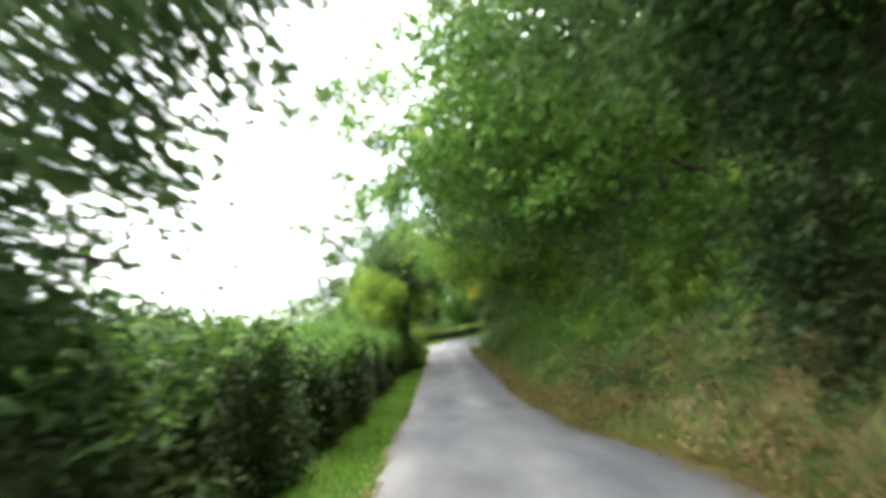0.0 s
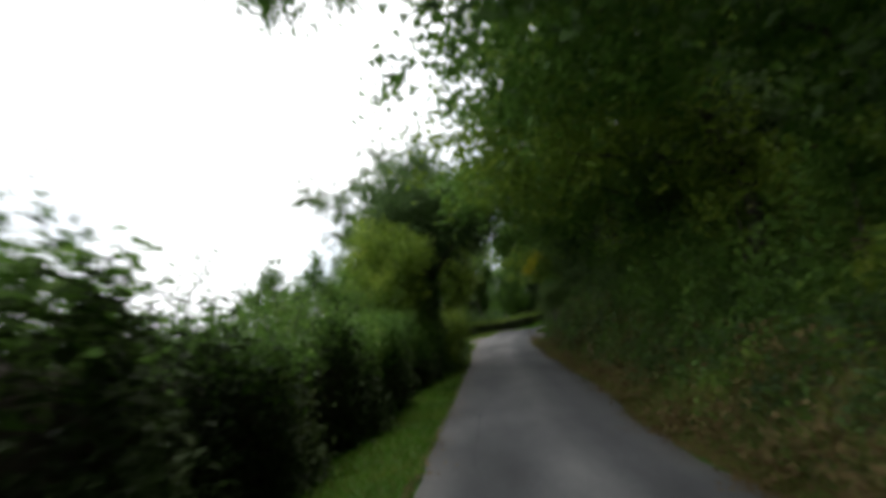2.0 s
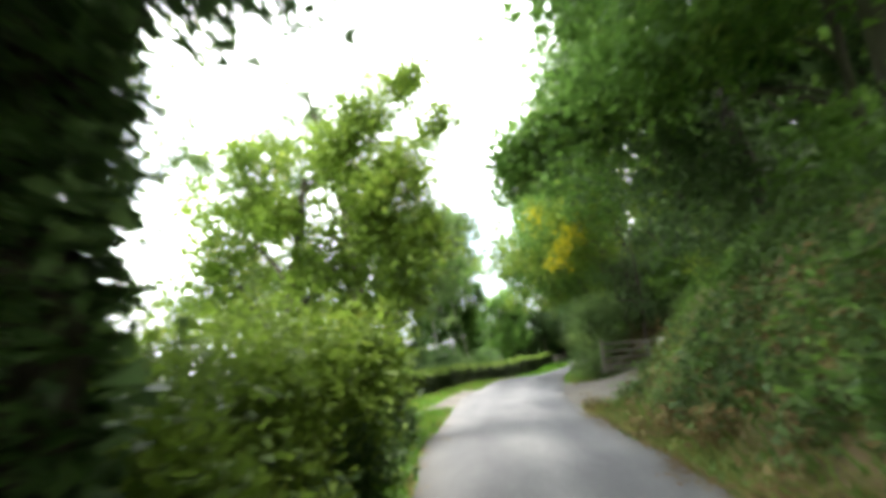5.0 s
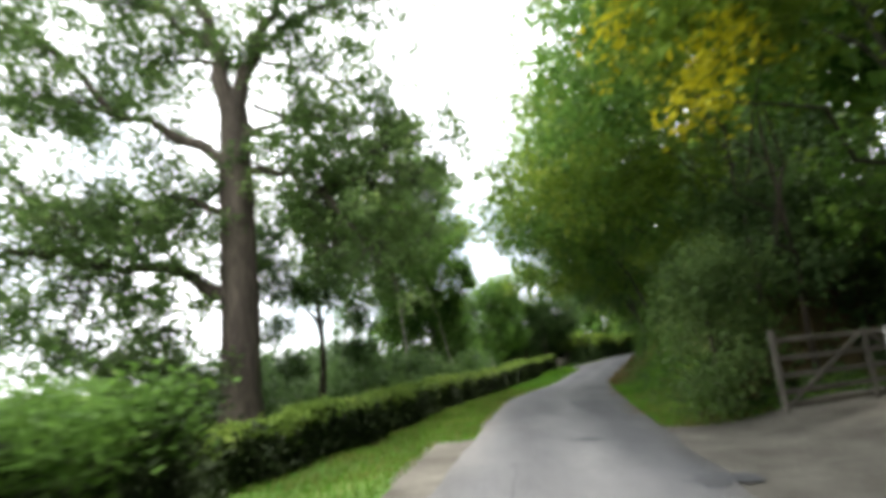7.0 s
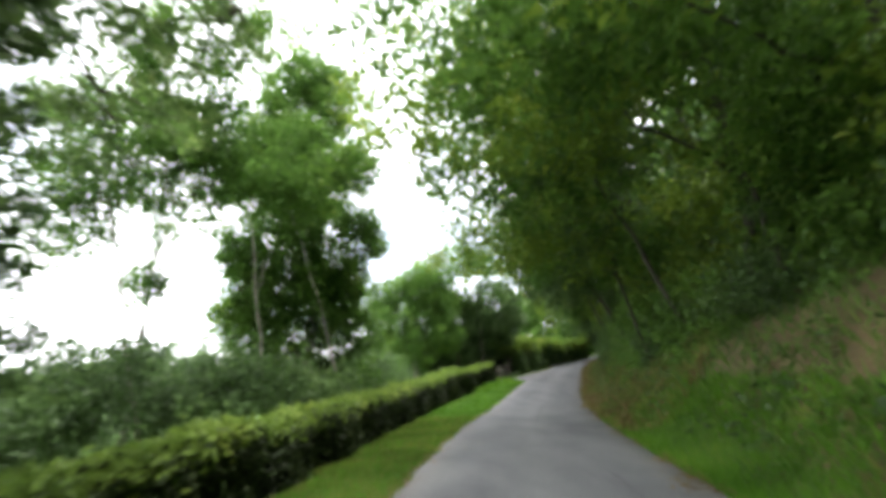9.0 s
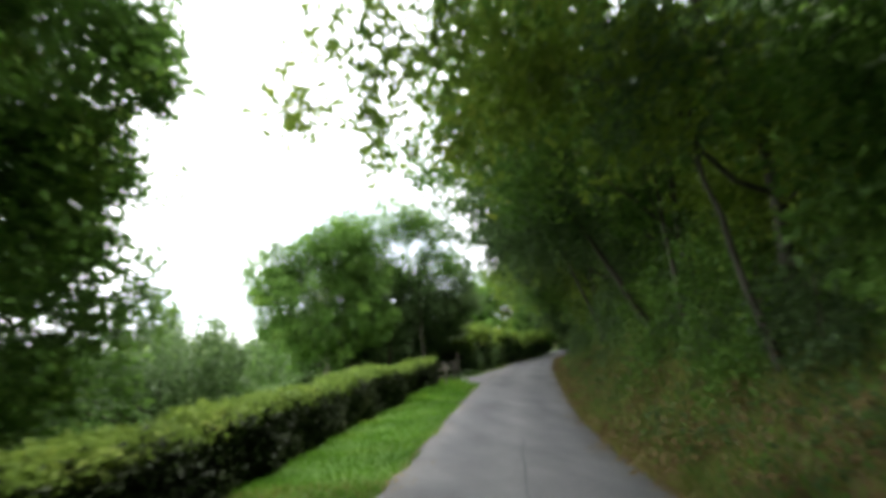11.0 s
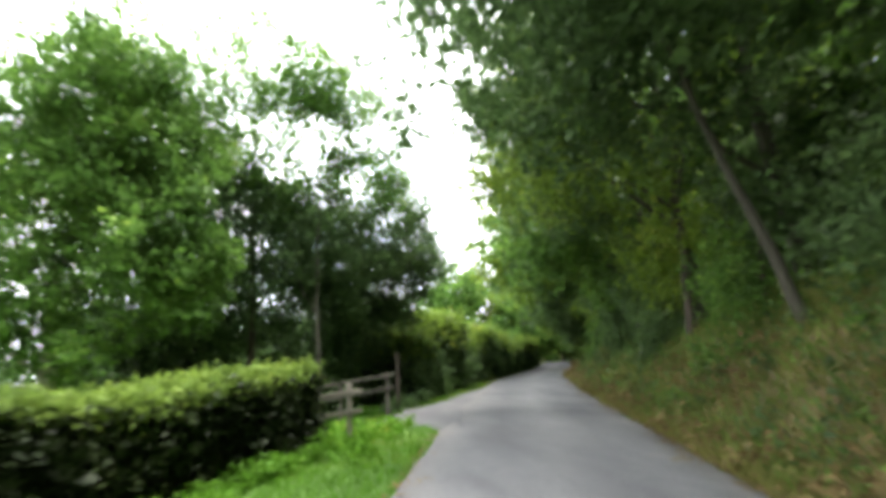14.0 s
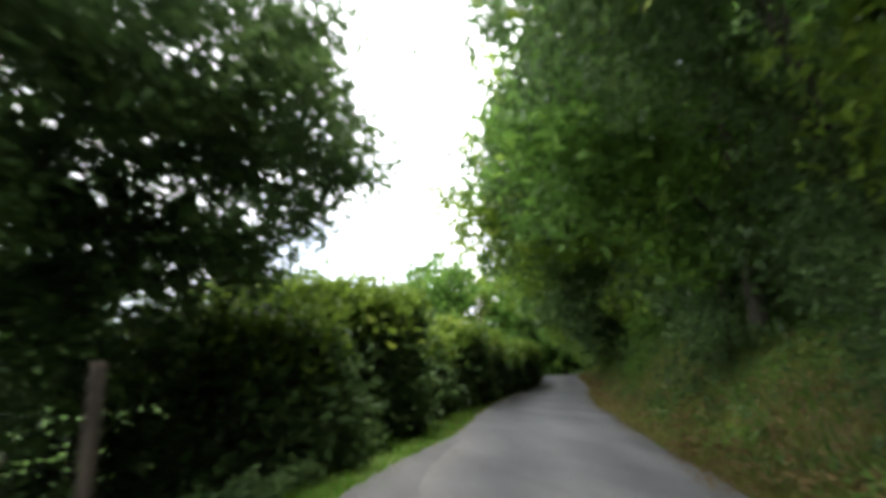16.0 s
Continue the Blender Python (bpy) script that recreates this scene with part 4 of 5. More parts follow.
tree("garden_shrub", at(-7.0, 60.5), 2.0, [(0.6, 60.5, 1.3, 1.8, 2.6, 1.0), (-1.5, 58, 1.2, 1.6, 2.5, 0.9), (-3.0, 54, 1.0, 1.6, 2.5, 0.9), (-4.0, 49, 0.9, 1.4, 2.5, 0.8), (-4.9, 45, 0.7, 1.3, 2.5, 0.8), (-5.8, 40.8, 0.6, 1.2, 2.4, 0.7), (-7.0, 47, 0.8, 1.6, 2.6, 0.9), (-8.0, 42, 0.6, 1.6, 2.6, 0.9), (-6.0, 53, 0.8, 1.8, 2.6, 0.9), (-1.6, 51.0, 1.2, 1.3, 1.6, 0.8), (-3.2, 50.4, 1.5, 1.2, 1.4, 0.9), (-0.2, 53.0, 1.2, 1.0, 1.4, 0.7), (-5.6, 47.5, 1.6, 1.4, 1.6, 0.9)], 0.08, M_LEAF_DARK, 40, "mixed dark shrubs behind the clipped hedge", 24, 38, 0.2, 0.07, category="shrub")
tree("garden_shrub", at(-8.5, 63.0), 1.0, [(-1.6, 63, 0.6, 1.7, 1.7, 0.7), (0.0, 64, 0.9, 1.3, 1.5, 0.7), (-2.8, 64, 0.6, 1.6, 1.6, 0.7), (1.2, 65.0, 1.3, 1.2, 1.4, 0.8)], 0.10, M_LEAF, 44, "low mid-green garden shrub behind the clipped hedge", 22, 34, 0.18, 0.07, category="shrub")
tree("round_tree", at(-8.0, 71.5), 6.0, [(2.2, 71.2, 3.6, 2.2, 2.0, 1.9), (3.6, 71.6, 5.4, 1.9, 1.9, 1.6), (1.4, 72.4, 5.2, 1.8, 1.8, 1.5), (4.6, 71.2, 3.6, 1.5, 1.6, 1.6), (2.6, 71.0, 2.0, 2.0, 1.6, 1.0), (4.2, 70.6, 6.6, 1.1, 1.2, 0.9), (2.9, 71.3, 6.0, 1.2, 1.2, 0.9), (4.9, 71.3, 5.1, 1.0, 1.0, 0.9), (1.1, 71.3, 4.3, 1.0, 1.0, 0.9), (1.5, 71.3, 5.4, 0.9, 0.9, 0.8), (5.1, 71.4, 2.7, 0.9, 0.9, 0.8), (3.5, 71.3, 4.6, 1.3, 1.2, 1.0), (1.2, 71.3, 2.8, 1.1, 1.0, 0.8)], 0.14, M_LEAF, 41, "rounded pale green tree in a garden", 24, 36, 0.17, 0.072, spray=0.2, bark=M_PALE)
tree("dark_tree", (7.25, 72.9, float(land(7.25, 72.9))), 5.5, [(7.6, 74.0, 3.0, 1.0, 1.0, 0.8), (6.9, 74.2, 3.6, 0.9, 0.9, 0.7), (10.4, 76.8, 4.4, 0.8, 0.9, 0.55), (10.1, 76.0, 5.2, 0.8, 0.8, 0.5), (9.5, 75.6, 4.4, 1.1, 1.1, 0.9), (9.9, 76.4, 3.9, 1.0, 1.0, 0.7), (9.3, 75.5, 5.5, 1.1, 1.1, 0.8), (6.6, 73.6, 4.0, 2.2, 2.0, 1.4), (8.3, 74.8, 4.3, 1.6, 1.6, 1.0), (5.0, 73.6, 3.4, 1.8, 1.8, 1.4), (6.0, 74.8, 2.4, 2.0, 1.6, 1.2), (9.0, 75.8, 3.4, 1.3, 1.4, 0.9), (7.4, 76.4, 2.4, 2.0, 1.6, 1.5), (4.2, 75.0, 2.0, 1.8, 1.8, 1.3), (3.0, 74.4, 3.2, 1.8, 1.8, 1.5), (7.8, 75.4, 4.7, 1.0, 0.9, 0.7), (8.6, 75.5, 3.9, 0.9, 0.9, 0.7), (8.0, 75.6, 3.1, 0.9, 0.9, 0.7), (8.1, 75.5, 2.3, 0.9, 0.8, 0.6), (7.2, 74.8, 5.2, 1.1, 1.0, 0.8), (6.2, 74.4, 4.9, 1.1, 1.0, 0.8), (4.9, 73.6, 5.6, 1.0, 0.9, 0.8), (4.9, 73.6, 4.5, 1.0, 0.9, 0.8), (5.6, 73.7, 5.3, 0.9, 0.8, 0.7), (8.5, 75.6, 2.7, 0.8, 0.7, 0.6), (9.2, 75.9, 2.8, 0.7, 0.7, 0.5), (7.4, 75.4, 3.4, 0.9, 0.8, 0.7)], 0.06, M_LEAF_DARK, 42, "dark broad-leaved tree overhanging a timber fence", 26, 38, 0.16, 0.064, spray=0.22, limbs=1, bark=M_BARK_WOOD)
tree("ash_tree", (5.9, 73.9, float(land(5.9, 73.9))), 8.2, [(6.5, 73.5, 5.2, 1.5, 1.2, 0.9), (7.7, 73.9, 6.1, 1.0, 1.0, 0.7), (5.8, 73.2, 6.4, 1.7, 1.7, 1.1), (7.3, 73.4, 7.2, 1.5, 1.5, 1.0), (6.3, 72.6, 7.6, 1.6, 1.6, 1.1), (8.4, 74.0, 5.8, 1.2, 1.2, 0.7), (4.6, 72.6, 6.8, 1.4, 1.4, 1.1), (3.6, 73.4, 5.6, 1.6, 1.6, 1.2), (7.7, 73.5, 7.5, 0.8, 0.8, 0.8), (8.5, 73.5, 7.2, 0.6, 0.6, 0.6), (8.9, 73.5, 5.4, 0.6, 0.6, 0.5)], 0.075, M_LEAF, 45, "slender airy ash with light showing through its crown", 22, 32, 0.18, 0.064, limbs=7)
for k, (x, y, z, w) in enumerate([(4.2, 73.4, 0.9, 1.3), (5.8, 74.4, 0.9, 1.4), (7.2, 75.6, 1.0, 1.3), (2.4, 73.6, 1.0, 1.4), (8.4, 76.8, 1.0, 1.2), (6.4, 78.0, 1.6, 1.8)]):
    tree("fence_shrub", (x, y, float(land(x, y))), 1.2, [(x, y, z, w, w * 0.9, 0.9), (x + 0.3, y + 0.5, z + 0.9, w * 0.9, w * 0.8, 0.8), (x - 0.4, y - 0.2, z - 0.4, w, w * 0.8, 0.6)], 0.04, M_LEAF_DARK if k % 4 else M_BRAMBLE, 460 + k, "dark laurel shrub filling the shade behind a timber fence", 10, 24, 0.15, 0.085, limbs=2, group="shrubs behind the fence", category="shrub")
for k, (x, y, h, w) in enumerate([(-9, 66, 4.5, 3.0), (-14, 74, 5.0, 3.2), (-10, 58, 3.6, 2.6), (2, 84, 5.0, 3.0), (8, 88, 4.5, 3.0)]):
    z = float(land(x, y))
    tree("far_tree", (x, y, z), h, [(x, y, z + h * 0.5, w, w, h * 0.34), (x - w * 0.6, y + 1, z + h * 0.38, w * 0.8, w * 0.8, h * 0.3), (x + w * 0.6, y, z + h * 0.42, w * 0.8, w * 0.8, h * 0.3)], 0.16, M_LEAF if k % 2 else M_LEAF_DARK, 70 + k, "leafy tree farther off behind the gardens", 10, 18, 0.3, 0.2, corners=3, limbs=3, group="trees behind the gardens")
for k, (x, y) in enumerate([(26, 118), (31, 121), (36, 119), (41, 122), (22, 124), (46, 118), (17, 128), (29, 114.5), (33.5, 115.5), (37.5, 116.5), (21, 112), (46, 112)]):
    z = float(land(x, y))
    tree("lane_end_tree", (x, y, z), 8, [(x, y, z + 7.5, 3.4, 3, 2.8), (x - 1, y - 1, z + 4.0, 3.4, 2.6, 2.6), (x + 1.5, y, z + 1.6, 3.2, 2.6, 1.8)], 0.2, M_LEAF if k % 3 else M_LEAF_YELLOW, 80 + k, "leafy tree closing the view where the lane bends", 5, 16, 0.3, 0.3, corners=3, limbs=3, group="trees at the bend")
for k, (x, y, h) in enumerate([(-22, 100, 7), (-16.5, 99, 7), (-12.5, 95, 8.4), (-10.2, 95.5, 8.6), (-8.5, 95, 7.2), (-30, 96, 7), (-40, 100, 8), (-6.5, 100, 6.5)]):
    z = float(land(x, y))
    tree("conifer", (x, y, z), h, [(x, y, z + h * 0.25, 2.1, 2.1, h * 0.22), (x + 0.2, y, z + h * 0.48, 1.6, 1.6, h * 0.2), (x - 0.15, y, z + h * 0.68, 1.15, 1.15, h * 0.17), (x, y, z + h * 0.88, 0.6, 0.6, h * 0.14)], 0.15, M_LEAF_DARK, 50 + k, "dark distant conifer on falling ground", 11, 16, 0.3, 0.17, limbs=2, group="distant conifers")

# ---- the wood on the right-hand bank ----
OVER_Y = [-8, -1, 2, 6, 9, 12, 14, 17, 21, 26, 30, 36, 42, 46, 50, 54, 60, 66, 70, 73, 77, 80, 84, 90, 110]
# The first two values spread unseen canopy behind the start to shade it.
OVER_D = [-3.2, -2.8, 0.3, -0.8, -2.6, -1.8, -2.4, -1.9, -1.8, -0.9, 0.5, 0.5, -0.8, -2.2, -3.0, -2.8, -2.4, -2.8, -2.1, -1.1, -0.9, -1.8, -2.7, -3.2, -3.2]
rng = np.random.default_rng(60)
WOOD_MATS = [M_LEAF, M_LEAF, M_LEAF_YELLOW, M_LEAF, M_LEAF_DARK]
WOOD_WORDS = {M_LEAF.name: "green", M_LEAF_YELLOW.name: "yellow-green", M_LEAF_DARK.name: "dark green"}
y = -4.0
k = 0
while y < 112:
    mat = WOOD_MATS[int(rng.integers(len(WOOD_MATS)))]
    # Leaf tone stands in for light: darker on shaded stretches, lighter on bright ones.
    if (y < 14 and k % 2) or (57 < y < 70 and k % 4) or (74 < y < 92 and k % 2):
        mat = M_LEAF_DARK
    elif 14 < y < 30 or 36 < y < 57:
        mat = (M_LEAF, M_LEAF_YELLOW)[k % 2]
    far_off = y > 76 or y < 1
    base = at(4.4 + rng.uniform(-0.5, 0.9) + (2.2 if 31 < y < 41 else 0), y)
    edge = float(np.interp(y, OVER_Y, OVER_D))
    lx = float(line_x(y))
    g = float(rise(y))
    reach = max(1.6, (4.2 - edge) / 2)
    c = lx + edge + reach
    bay = 1.6 if 31 < y < 41 else 0
    blobs = [(c, y, g + 5.2 + rng.uniform(-0.5, 0.5), reach, 2.0, 1.3), (c + 0.5, y + 0.6, g + 7.3 + rng.uniform(-0.4, 0.4), reach * 0.95, 2.1, 1.4), (c + 1.2, y, g + 9.6, reach, 2.2, 1.6),
             (lx + 4.2 + rng.uniform(-0.3, 0.5) + bay + 1.0 * (45 < y < 70), y + 0.3, g + 3.4 + 0.7 * (45 < y < 70), 1.5, 1.9, 1.2)]
    if 43 < y < 62:
        blobs += [(lx + 4.7, y + 1.3, g + 3.2, 1.2, 1.6, 1.0), (lx + 4.0, y + 0.9, g + 4.4, 1.2, 1.5, 0.9)]
    if y > 86:
        blobs += [(lx + 0.9, y, g + 3.1, 1.7, 1.7, 0.8), (lx + 2.3, y + 0.5, g + 2.3, 1.2, 1.5, 1.0)]
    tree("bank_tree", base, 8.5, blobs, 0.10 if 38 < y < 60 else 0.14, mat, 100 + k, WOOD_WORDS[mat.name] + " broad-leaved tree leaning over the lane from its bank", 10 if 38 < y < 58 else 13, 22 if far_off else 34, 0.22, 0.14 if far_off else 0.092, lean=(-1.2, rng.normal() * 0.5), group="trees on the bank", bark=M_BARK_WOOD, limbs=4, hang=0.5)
    y += rng.uniform(2.7, 3.5)
    k += 1
for k, y in enumerate(np.arange(-8, 114, 4.6)):
    lx = float(line_x(y))
    bx, by = lx + 8.2, float(y)
    z = float(land(bx, by))
    tree("wood_tree", (bx, by, z), 7.0, ([] if 40 < y < 44 else [(bx - 0.4, by, z + 2.0, 2.2, 2.8, 2.0)]) + [(bx, by + 1, z + 5.0, 2.6, 3.0, 2.2), (bx + 0.3, by - 1, z + 7.4, 2.4, 2.8, 1.8)], 0.18, WOOD_MATS[k % 5], 400 + k, WOOD_WORDS[WOOD_MATS[k % 5].name] + " tree standing deeper in the wood", 5 if 36 < y < 72 else 10, 18, 0.35, 0.28, limbs=3, bark=M_BARK_WOOD, group="trees in the wood", corners=3)
y = -6.0
k = 0
while y < 110:
    if not 26.5 < y < 41.6 and not (y > 46 and k % 2):
        mat = [M_LEAF, M_LEAF_DARK, M_LEAF_YELLOW, M_LEAF][int(rng.integers(4))]
        # Paler leaves put the brightness of this stretch into the colour.
        if y < 16:
            mat = (M_LEAF_YELLOW, M_LEAF)[k % 2]
        lx, g = float(line_x(y)), float(rise(y))
        d = 3.2 + rng.uniform(-0.15, 0.3) + 0.5 * (float(right_half(y)) - 1.42) + 0.9 * (41 < y < 47)
        tree("bank_shrub", at(d + 0.5, y), 1.6, [(lx + d + 0.2, y, g + 1.6, 0.85, 1.5, 0.85), (lx + d + 0.7, y + 0.5, g + 2.6, 1.0, 1.5, 0.8), (lx + d - 0.25, y - 0.3, g + 0.95, 0.5, 1.0, 0.45)], 0.05, mat, 200 + k, WOOD_WORDS[mat.name] + " undergrowth of bramble and hazel on the bank", 18, 34, 0.15, 0.064, limbs=2, group="undergrowth on the bank", category="shrub", hang=0.3)
    y += rng.uniform(2.0, 2.7)
    k += 1
for k, y in enumerate(np.arange(43.0, 110.0, 2.1)):
    lx = float(line_x(y))
    d = 4.9 + 0.6 * np.sin(k * 2.4)
    x, y, z = at(d, float(y))
    low = 0.5 + 0.3 * np.sin(k * 1.7)
    tree("wood_shrub", (x, y, z), 1.3, [(x, y, z + low, 1.0, 1.3, 0.7), (x + 0.5, y + 0.6, z + low + 1.0, 1.1, 1.3, 0.7), (x - 0.6, y - 0.5, z + low - 0.5, 0.5, 0.8, 0.35), (x + 0.2, y + 0.2, z + low + 2.0, 1.1, 1.3, 0.8)], 0.045, (M_LEAF_DARK, M_LEAF_DARK, M_LEAF)[k % 3], 500 + k, (("dark green", "dark green", "green")[k % 3]) + " hazel and holly shrub under the trees", 16, 20, 0.17, 0.11, limbs=2, group="shrubs under the trees", category="shrub", corners=3, hang=0.3)
for k, y in enumerate(np.arange(43.6, 58.0, 1.7)):
    x, y, z = at(3.75 + 0.35 * np.sin(k * 1.9), float(y))
    mat = (M_LEAF_DARK, M_LEAF)[k % 2]
    tree("low_shrub", (x, y, z), 0.9, [(x, y, z + 0.35, 0.8, 1.0, 0.5), (x + 0.4, y + 0.4, z + 0.9, 0.9, 1.0, 0.55), (x - 0.3, y - 0.4, z + 0.1, 0.5, 0.7, 0.35)], 0.03, mat, 540 + k, WOOD_WORDS[mat.name] + " low bramble shrub covering the slope under the trees", 20, 30, 0.14, 0.06, limbs=2, group="low shrubs on the slope", category="shrub", hang=0.3)
tree("overhanging_tree", at(3.6, 71.6), 6.5, [(10.6, 71.8, 6.5, 0.8, 0.9, 0.6), (11.4, 72.0, 6.7, 1.0, 1.1, 0.8), (12.6, 72.0, 6.5, 1.2, 1.4, 1.0)], 0.1, M_LEAF_DARK, 62, "dark bough hanging out over the lane", 34, 24, 0.16, 0.08, limbs=3)
# Added bush with darkened leaves, standing in for deep shade beside the lane.
tree("shade_bush", at(2.9, 5.0), 3.2, [(3.3, 4.9, 1.7, 0.75, 0.7, 0.8), (3.2, 5.0, 2.7, 0.8, 0.7, 0.8), (3.2, 4.9, 3.8, 0.9, 0.8, 0.8), (3.3, 5.0, 4.9, 1.0, 0.8, 0.8)], 0.06, M_BRAMBLE, 64, "dense bush added on the lane bank, leaves darkened for shade", 55, 22, 0.13, 0.06, limbs=3, category="shrub")
tree("bank_tree", at(4.3, 28.6), 4.6, [(1.1, 31.0, 4.0, 0.4, 0.5, 0.6), (1.5, 30.8, 4.6, 0.6, 0.6, 0.5), (2.2, 30.2, 4.6, 0.8, 0.8, 0.7), (3.0, 29.4, 4.8, 0.9, 0.9, 0.8), (3.9, 28.8, 5.2, 1.0, 1.0, 0.9)], 0.08, M_LEAF, 671, "slim green broad-leaved tree reaching over the lane from its bank", 40, 26, 0.18, 0.085, bark=M_BARK_WOOD, limbs=4, group="trees on the bank")
tree("bank_tree", at(5.2, 21.2), 6.0, [(4.9, 21.6, 4.1, 1.2, 1.5, 1.2), (5.2, 20.6, 5.6, 1.3, 1.5, 1.2), (5.6, 22.4, 5.2, 1.3, 1.5, 1.2), (5.4, 19.4, 4.4, 1.2, 1.4, 1.1)], 0.12, M_LEAF_DARK, 67, "dark green broad-leaved tree leaning over the lane from its bank", 22, 22, 0.2, 0.1, bark=M_BARK_WOOD, limbs=3, group="trees on the bank")
branch_x = np.linspace(7.6, 10.0, 9)
fallen = empty("fallen_branch", (7.6, 50.0, float(land(7.6, 50.0))), "bare pale dead branch lying on the bank", "branch")
stem("limb", np.stack([branch_x, 50.0 + 0.06 * np.sin(branch_x * 3), land(branch_x, 50.0 + 0 * branch_x) + np.interp(branch_x, [7.6, 8.6, 10.0], [0.04, 0.22, 0.06])], -1), 0.035, 0.018, M_PALE, fallen, np.random.default_rng(65))
stem("twig", np.array([[8.9, 50.0, float(land(8.9, 50.0)) + 0.18], [9.0, 49.9, float(land(9.0, 49.9)) + 0.4], [8.9, 49.8, float(land(8.9, 49.8)) + 0.62]]), 0.02, 0.008, M_PALE, fallen, np.random.default_rng(66), sides=6)
tree("gold_tree", at(4.0, 40.6), 5.0, [(2.9, 36.3, 3.45, 0.32, 0.4, 0.22), (3.15, 36.5, 3.9, 0.4, 0.5, 0.3), (3.35, 36.9, 4.5, 0.5, 0.5, 0.35), (2.6, 37.4, 5.0, 0.5, 0.5, 0.3)], 0.06, M_LEAF_GOLD, 61, "branch of golden turning leaves above the gateway", 18, 22, 0.15, 0.06, limbs=4)
tree("hanging_bough_tree", at(4.0, 13.4), 6.5, [(-2.3, 13.5, 5.6, 0.6, 0.6, 0.4), (-3.4, 13.5, 7.2, 0.6, 0.6, 0.5), (-2.5, 13.5, 7.9, 0.7, 0.7, 0.6), (-1.5, 13.6, 7.8, 0.9, 0.8, 0.7), (-2.2, 13.4, 6.9, 0.6, 0.6, 0.5), (-1.3, 13.5, 6.4, 0.7, 0.6, 0.5), (-0.4, 13.6, 7.0, 0.9, 0.8, 0.7), (-1.75, 13.5, 4.9, 0.45, 0.5, 0.6), (-1.2, 13.6, 5.4, 0.5, 0.6, 0.5), (-0.9, 13.4, 4.8, 0.35, 0.5, 0.5), (-0.3, 13.5, 5.7, 0.8, 0.7, 0.7), (0.8, 13.6, 6.0, 1.1, 0.8, 0.8), (2.0, 13.6, 6.2, 1.2, 0.9, 0.8)], 0.12, M_LEAF, 63, "tree with a leafy bough hanging across the lane", 46, 24, 0.13, 0.055, limbs=9, spray=0.2, hang=0.6)
for k, (p, lean, top, r) in enumerate([((8.1, 51.5), -2.1, 4.2, 0.07), ((8.6, 54.6), -1.0, 3.6, 0.06), ((11.5, 61.5), -2.9, 4.2, 0.10), ((13.0, 67.1), -1.8, 4.2, 0.08), ((7.3, 47.6), -0.8, 4.0, 0.06), ((10.0, 58.2), -0.5, 4.4, 0.07)]):
    z = float(land(*p))
    tree("leaning_tree", (*p, z), top, [(p[0] + lean * 1.05, p[1], z + top, 1.2, 1.4, 0.9), (p[0] + lean * 0.7 + 0.8, p[1] + 0.8, z + top + 0.6, 1.2, 1.4, 0.9)], r, M_LEAF_DARK, 640 + k, "bare-trunked tree leaning over the lane from the bank", 18, 22, 0.2, 0.09, lean=(lean, 0.0), limbs=2, group="leaning trunks", bark=M_BARK_WOOD)
tree("gate_bush", (4.1, 39.9, float(land(4.1, 39.9))), 2.0, [(3.75, 39.5, 0.9, 0.6, 0.7, 0.7), (3.95, 39.7, 1.8, 0.75, 0.8, 0.7), (3.7, 39.3, 2.4, 0.55, 0.6, 0.4), (4.6, 40.1, 1.5, 0.8, 0.9, 0.9), (4.5, 40.0, 2.5, 0.7, 0.8, 0.5)], 0.05, M_LEAF_BLUE, 66, "straggling grey-green bramble bush beside the field gate", 40, 34, 0.14, 0.045, limbs=3, category="shrub", hang=0.4)
for k, (x, y) in enumerate([(8.6, 41.4), (7.4, 42.8), (9.6, 38.0), (8.8, 43.2), (10.2, 41.2), (5.6, 41.0), (6.6, 41.5), (7.6, 41.4)]):
    z = float(land(x, y))
    tree("field_shrub", (x, y, z), 1.6, [(x, y, z + 0.7, 1.2, 1.1, 0.8), (x + 0.3, y + 0.4, z + 1.9, 1.2, 1.1, 0.9)], 0.05, M_LEAF_DARK, 670 + k, "dark shrub in the field behind the gate", 22, 28, 0.15, 0.07, limbs=2, group="shrubs behind the gate", category="shrub")


# ---- gate and fence ----
def board(name, a, b, width, thick, parent, mat, label="", up=(0, 0, 1)):
    """A sawn bar from a to b, with softened edges."""
    a, b = Vector(a), Vector(b)
    t = (b - a).normalized()
    side = t.cross(Vector(up))
    if side.length < 0.01:
        side = t.cross(Vector((1, 0, 0)))
    side.normalize()
    top = side.cross(t).normalized()
    bm = bmesh.new()
    bmesh.ops.create_cube(bm, size=1.0, matrix=Matrix.Translation((a + b) / 2) @ Matrix((side * thick, t * (b - a).length, top * width)).transposed().to_4x4())
    bmesh.ops.bevel(bm, geom=bm.edges[:], offset=0.008, segments=1, affect="EDGES")
    return part(name, bm, mat, parent, label)


def post(parent, x, y, z0, z1, r, mat, seed, name="post"):
    rng = np.random.default_rng(seed)
    v, f = tube([(x, y, z0), (x, y, (z0 + z1) / 2), (x, y, z1 - 0.03), (x, y, z1), (x, y, z1 + 0.002)], [r * 1.05, r, r, r * 0.85, 0.002], 10, 0.03, rng)
    return mesh_object(name, v, f, mat, parent, smooth=False)


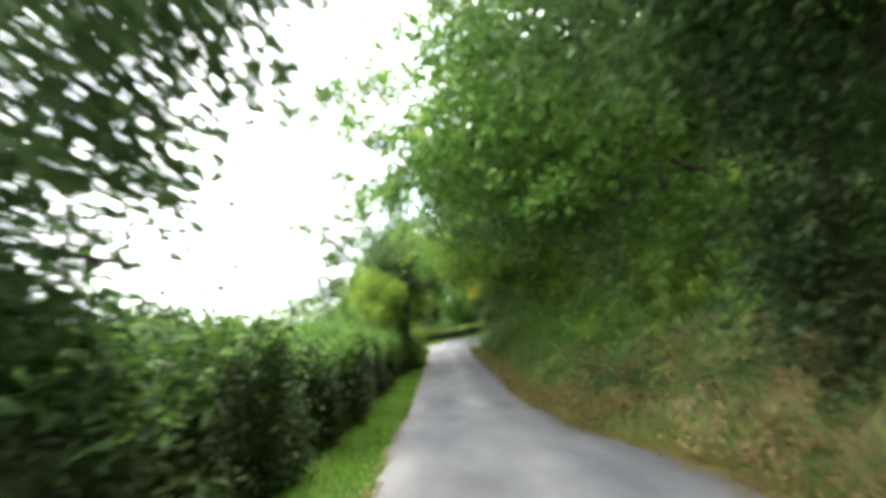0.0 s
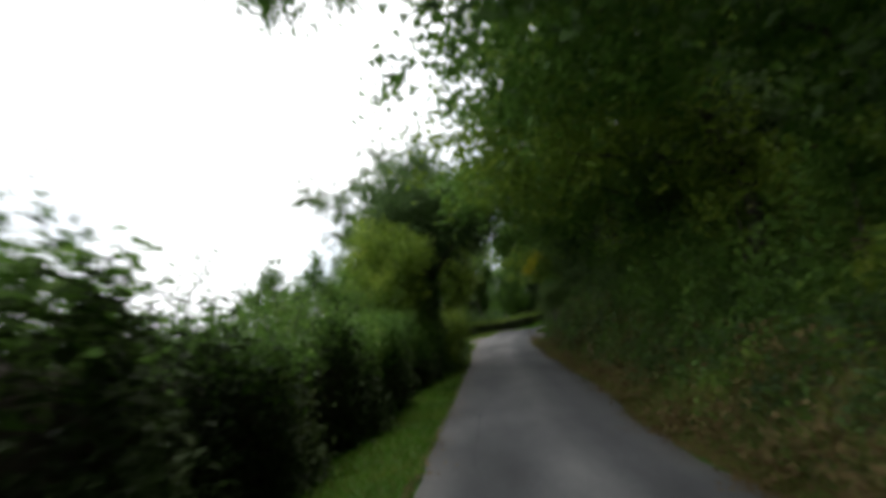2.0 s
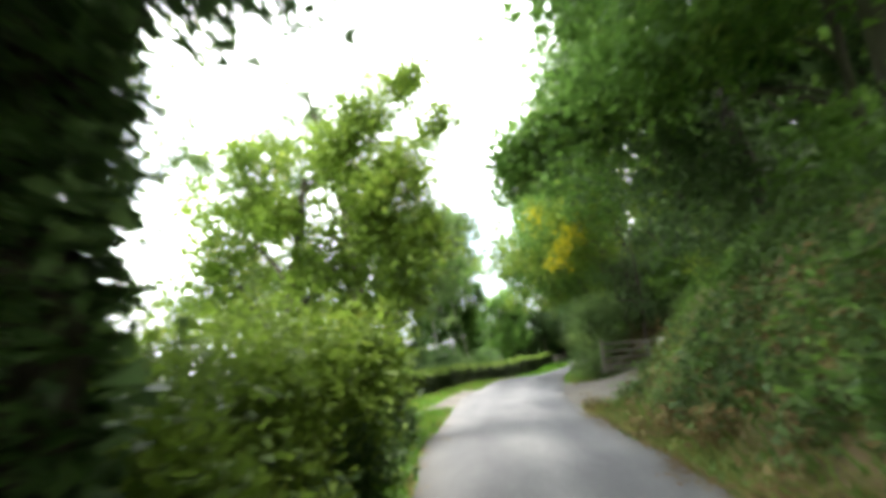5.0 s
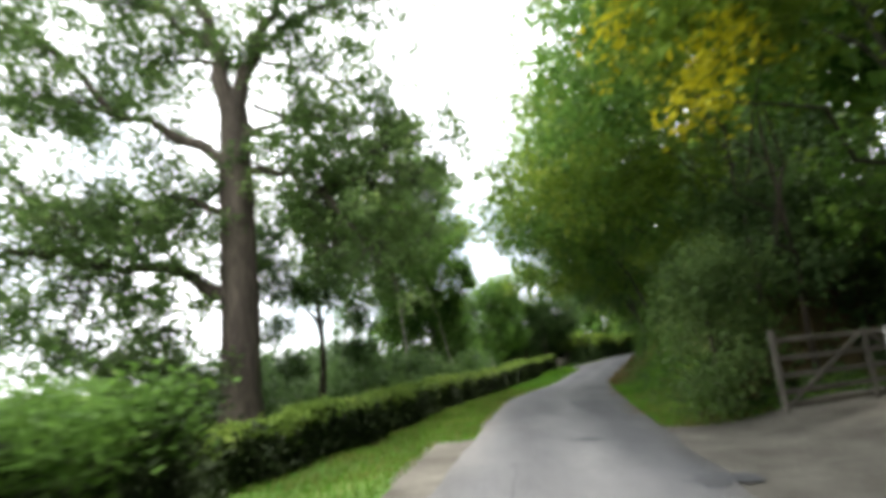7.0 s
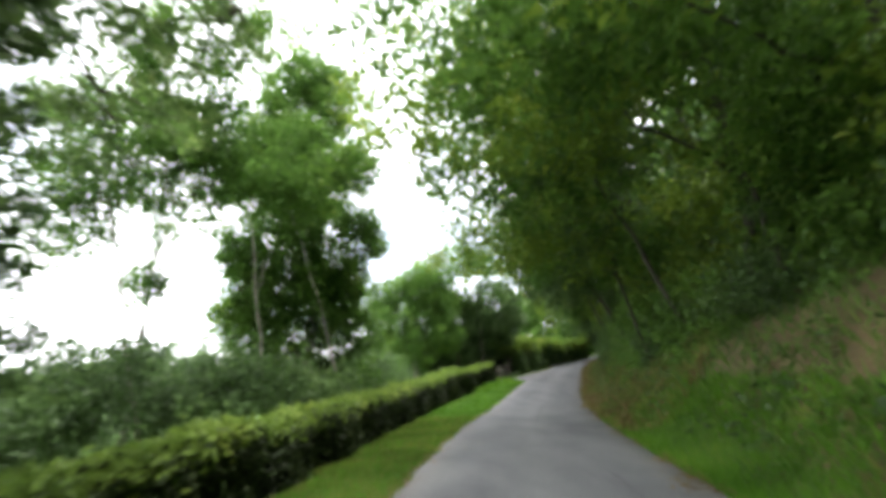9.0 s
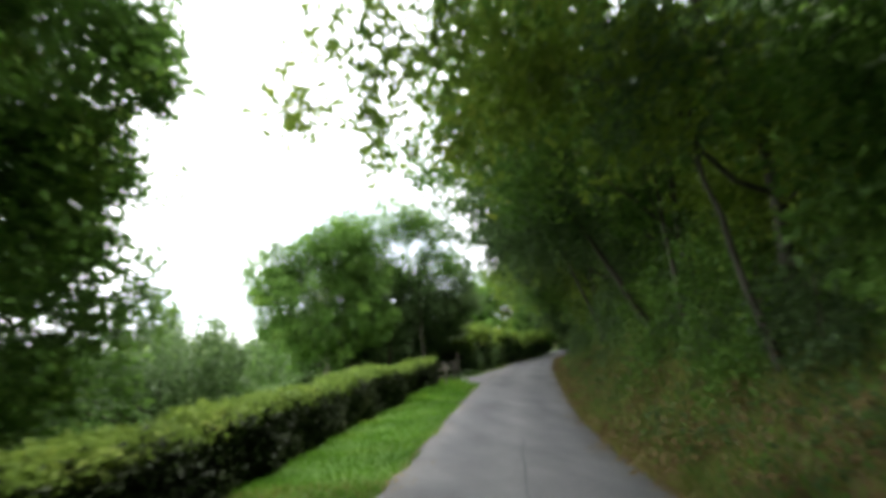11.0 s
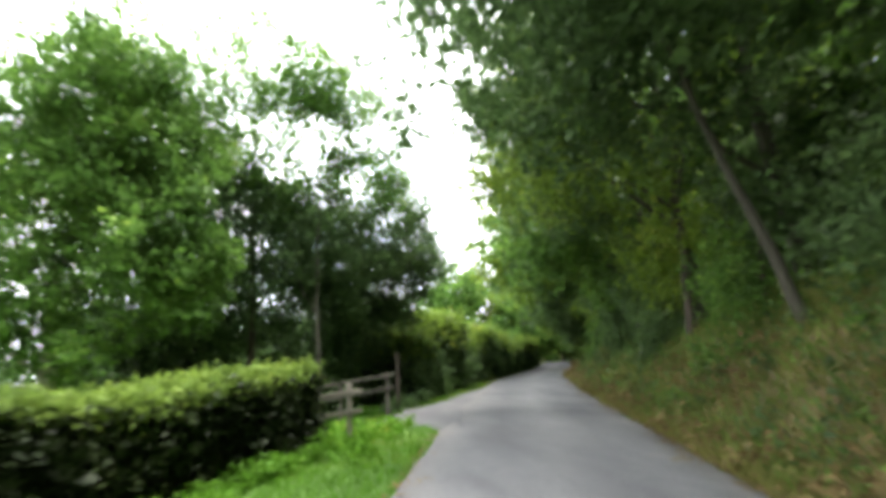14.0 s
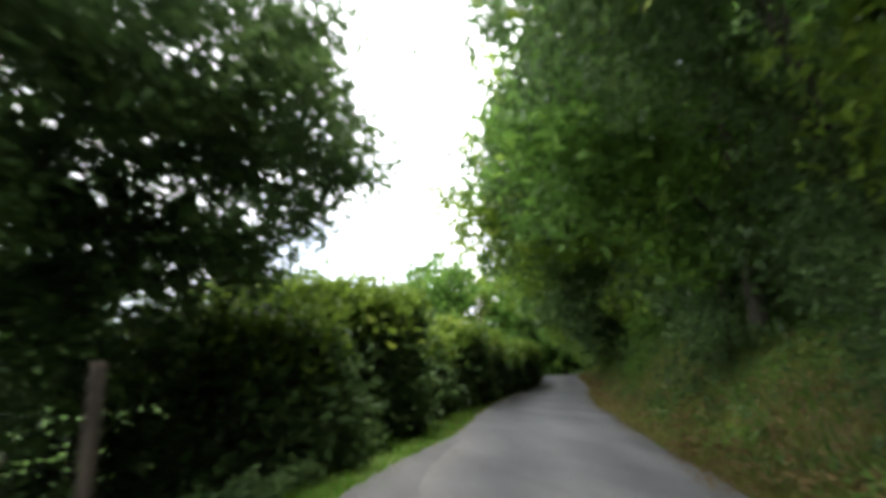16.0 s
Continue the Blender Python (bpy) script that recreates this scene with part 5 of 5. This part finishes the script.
ga, gb = Vector((3.95, 38.1, 0)), Vector((6.9, 39.2, 0))
za, zb = float(land(ga.x, ga.y)), float(land(gb.x, gb.y))
gate = empty("field_gate", (ga.x, ga.y, za), "weathered grey five-bar timber field gate, closed", "gate")
low, high = 0.50, 1.24
for k in range(5):
    h = low + (high - low) * (k / 4) ** 1.15
    board("bar", (ga.x, ga.y, h), (gb.x, gb.y, h), 0.065, 0.03, gate, M_WOOD_GREY)
for s in (0.0, 0.5, 1.0):
    p = ga.lerp(gb, s)
    board("upright", (p.x, p.y - 0.035, low - 0.06), (p.x, p.y - 0.035, high + (0.12 if s == 0 else 0.05)), 0.065, 0.035, gate, M_WOOD_GREY)
for s, e in ((0.02, 0.48), (0.98, 0.52)):
    p, q = ga.lerp(gb, s), ga.lerp(gb, e)
    board("brace", (p.x, p.y - 0.03, low), (q.x, q.y - 0.03, high), 0.05, 0.025, gate, M_WOOD_GREY)
gp = empty("gate_post", (gb.x + 0.16, gb.y + 0.1, float(land(gb.x, gb.y))), "stout weathered timber gate post", "post")
post(gp, gb.x + 0.16, gb.y + 0.1, float(land(gb.x + 0.16, gb.y + 0.1)) - 0.2, 1.62, 0.085, M_WOOD_GREY, 301, "shaft")
notice = empty("notice", tuple(ga.lerp(gb, 0.62))[:2] + (0.95,), "small white weathered notice hung on a field gate", "sign")
np_ = ga.lerp(gb, 0.62)
panel = board("panel", (np_.x - 0.1, np_.y - 0.17, 1.12), (np_.x + 0.22, np_.y + 0.055, 1.12), 0.36, 0.012, notice, M_WHITE)
board("mark", (np_.x - 0.0, np_.y - 0.12, 1.10), (np_.x + 0.13, np_.y - 0.03, 1.10), 0.10, 0.016, panel, surface("faded_red", [(0.3, (0.35, 0.12, 0.10)), (0.7, (0.5, 0.25, 0.22))], 5), "faded red mark")
fence_a = empty("timber_fence", (7.0, 69.9, float(land(7.0, 69.9))), "short low fence of pale timber rails by the hedge end", "fence")
FA = [(6.2, 69.75, 0.86), (7.62, 69.95, 1.06)]
for k, (x, y, h) in enumerate(FA):
    post(fence_a, x, y, float(land(x, y)) - 0.3, h + 0.05, 0.042, M_WOOD, 310 + k)
for h in (0.0, -0.27):
    board("rail", (5.7, 69.63, 0.80 + h), (7.80, 69.93, 1.00 + h), 0.07, 0.035, fence_a, M_WOOD)
fence_b = empty("timber_fence", (8.2, 73.0, float(land(8.2, 73.0))), "two-rail grey timber fence beside the drive", "fence")
FB = [(6.6, 71.6, 1.0), (7.65, 72.3, 1.10), (8.62, 72.95, 1.25)]
for k, (x, y, h) in enumerate(FB):
    post(fence_b, x, y, float(land(x, y)) - 0.3, h, 0.036, M_WOOD_GREY, 320 + k)
for h in (0.0, -0.25):
    board("rail", (6.2, 71.28, 0.94 + h), (8.76, 72.99, 1.20 + h), 0.055, 0.035, fence_b, M_WOOD_GREY)
slim = empty("marker_post", (8.93, 73.55, float(land(8.93, 73.55))), "slim upright dark weathered timber post beside the tall hedge", "post")
post(slim, 8.93, 73.55, float(land(8.93, 73.55)) - 0.2, 1.64, 0.04, M_BARK, 330, "shaft")
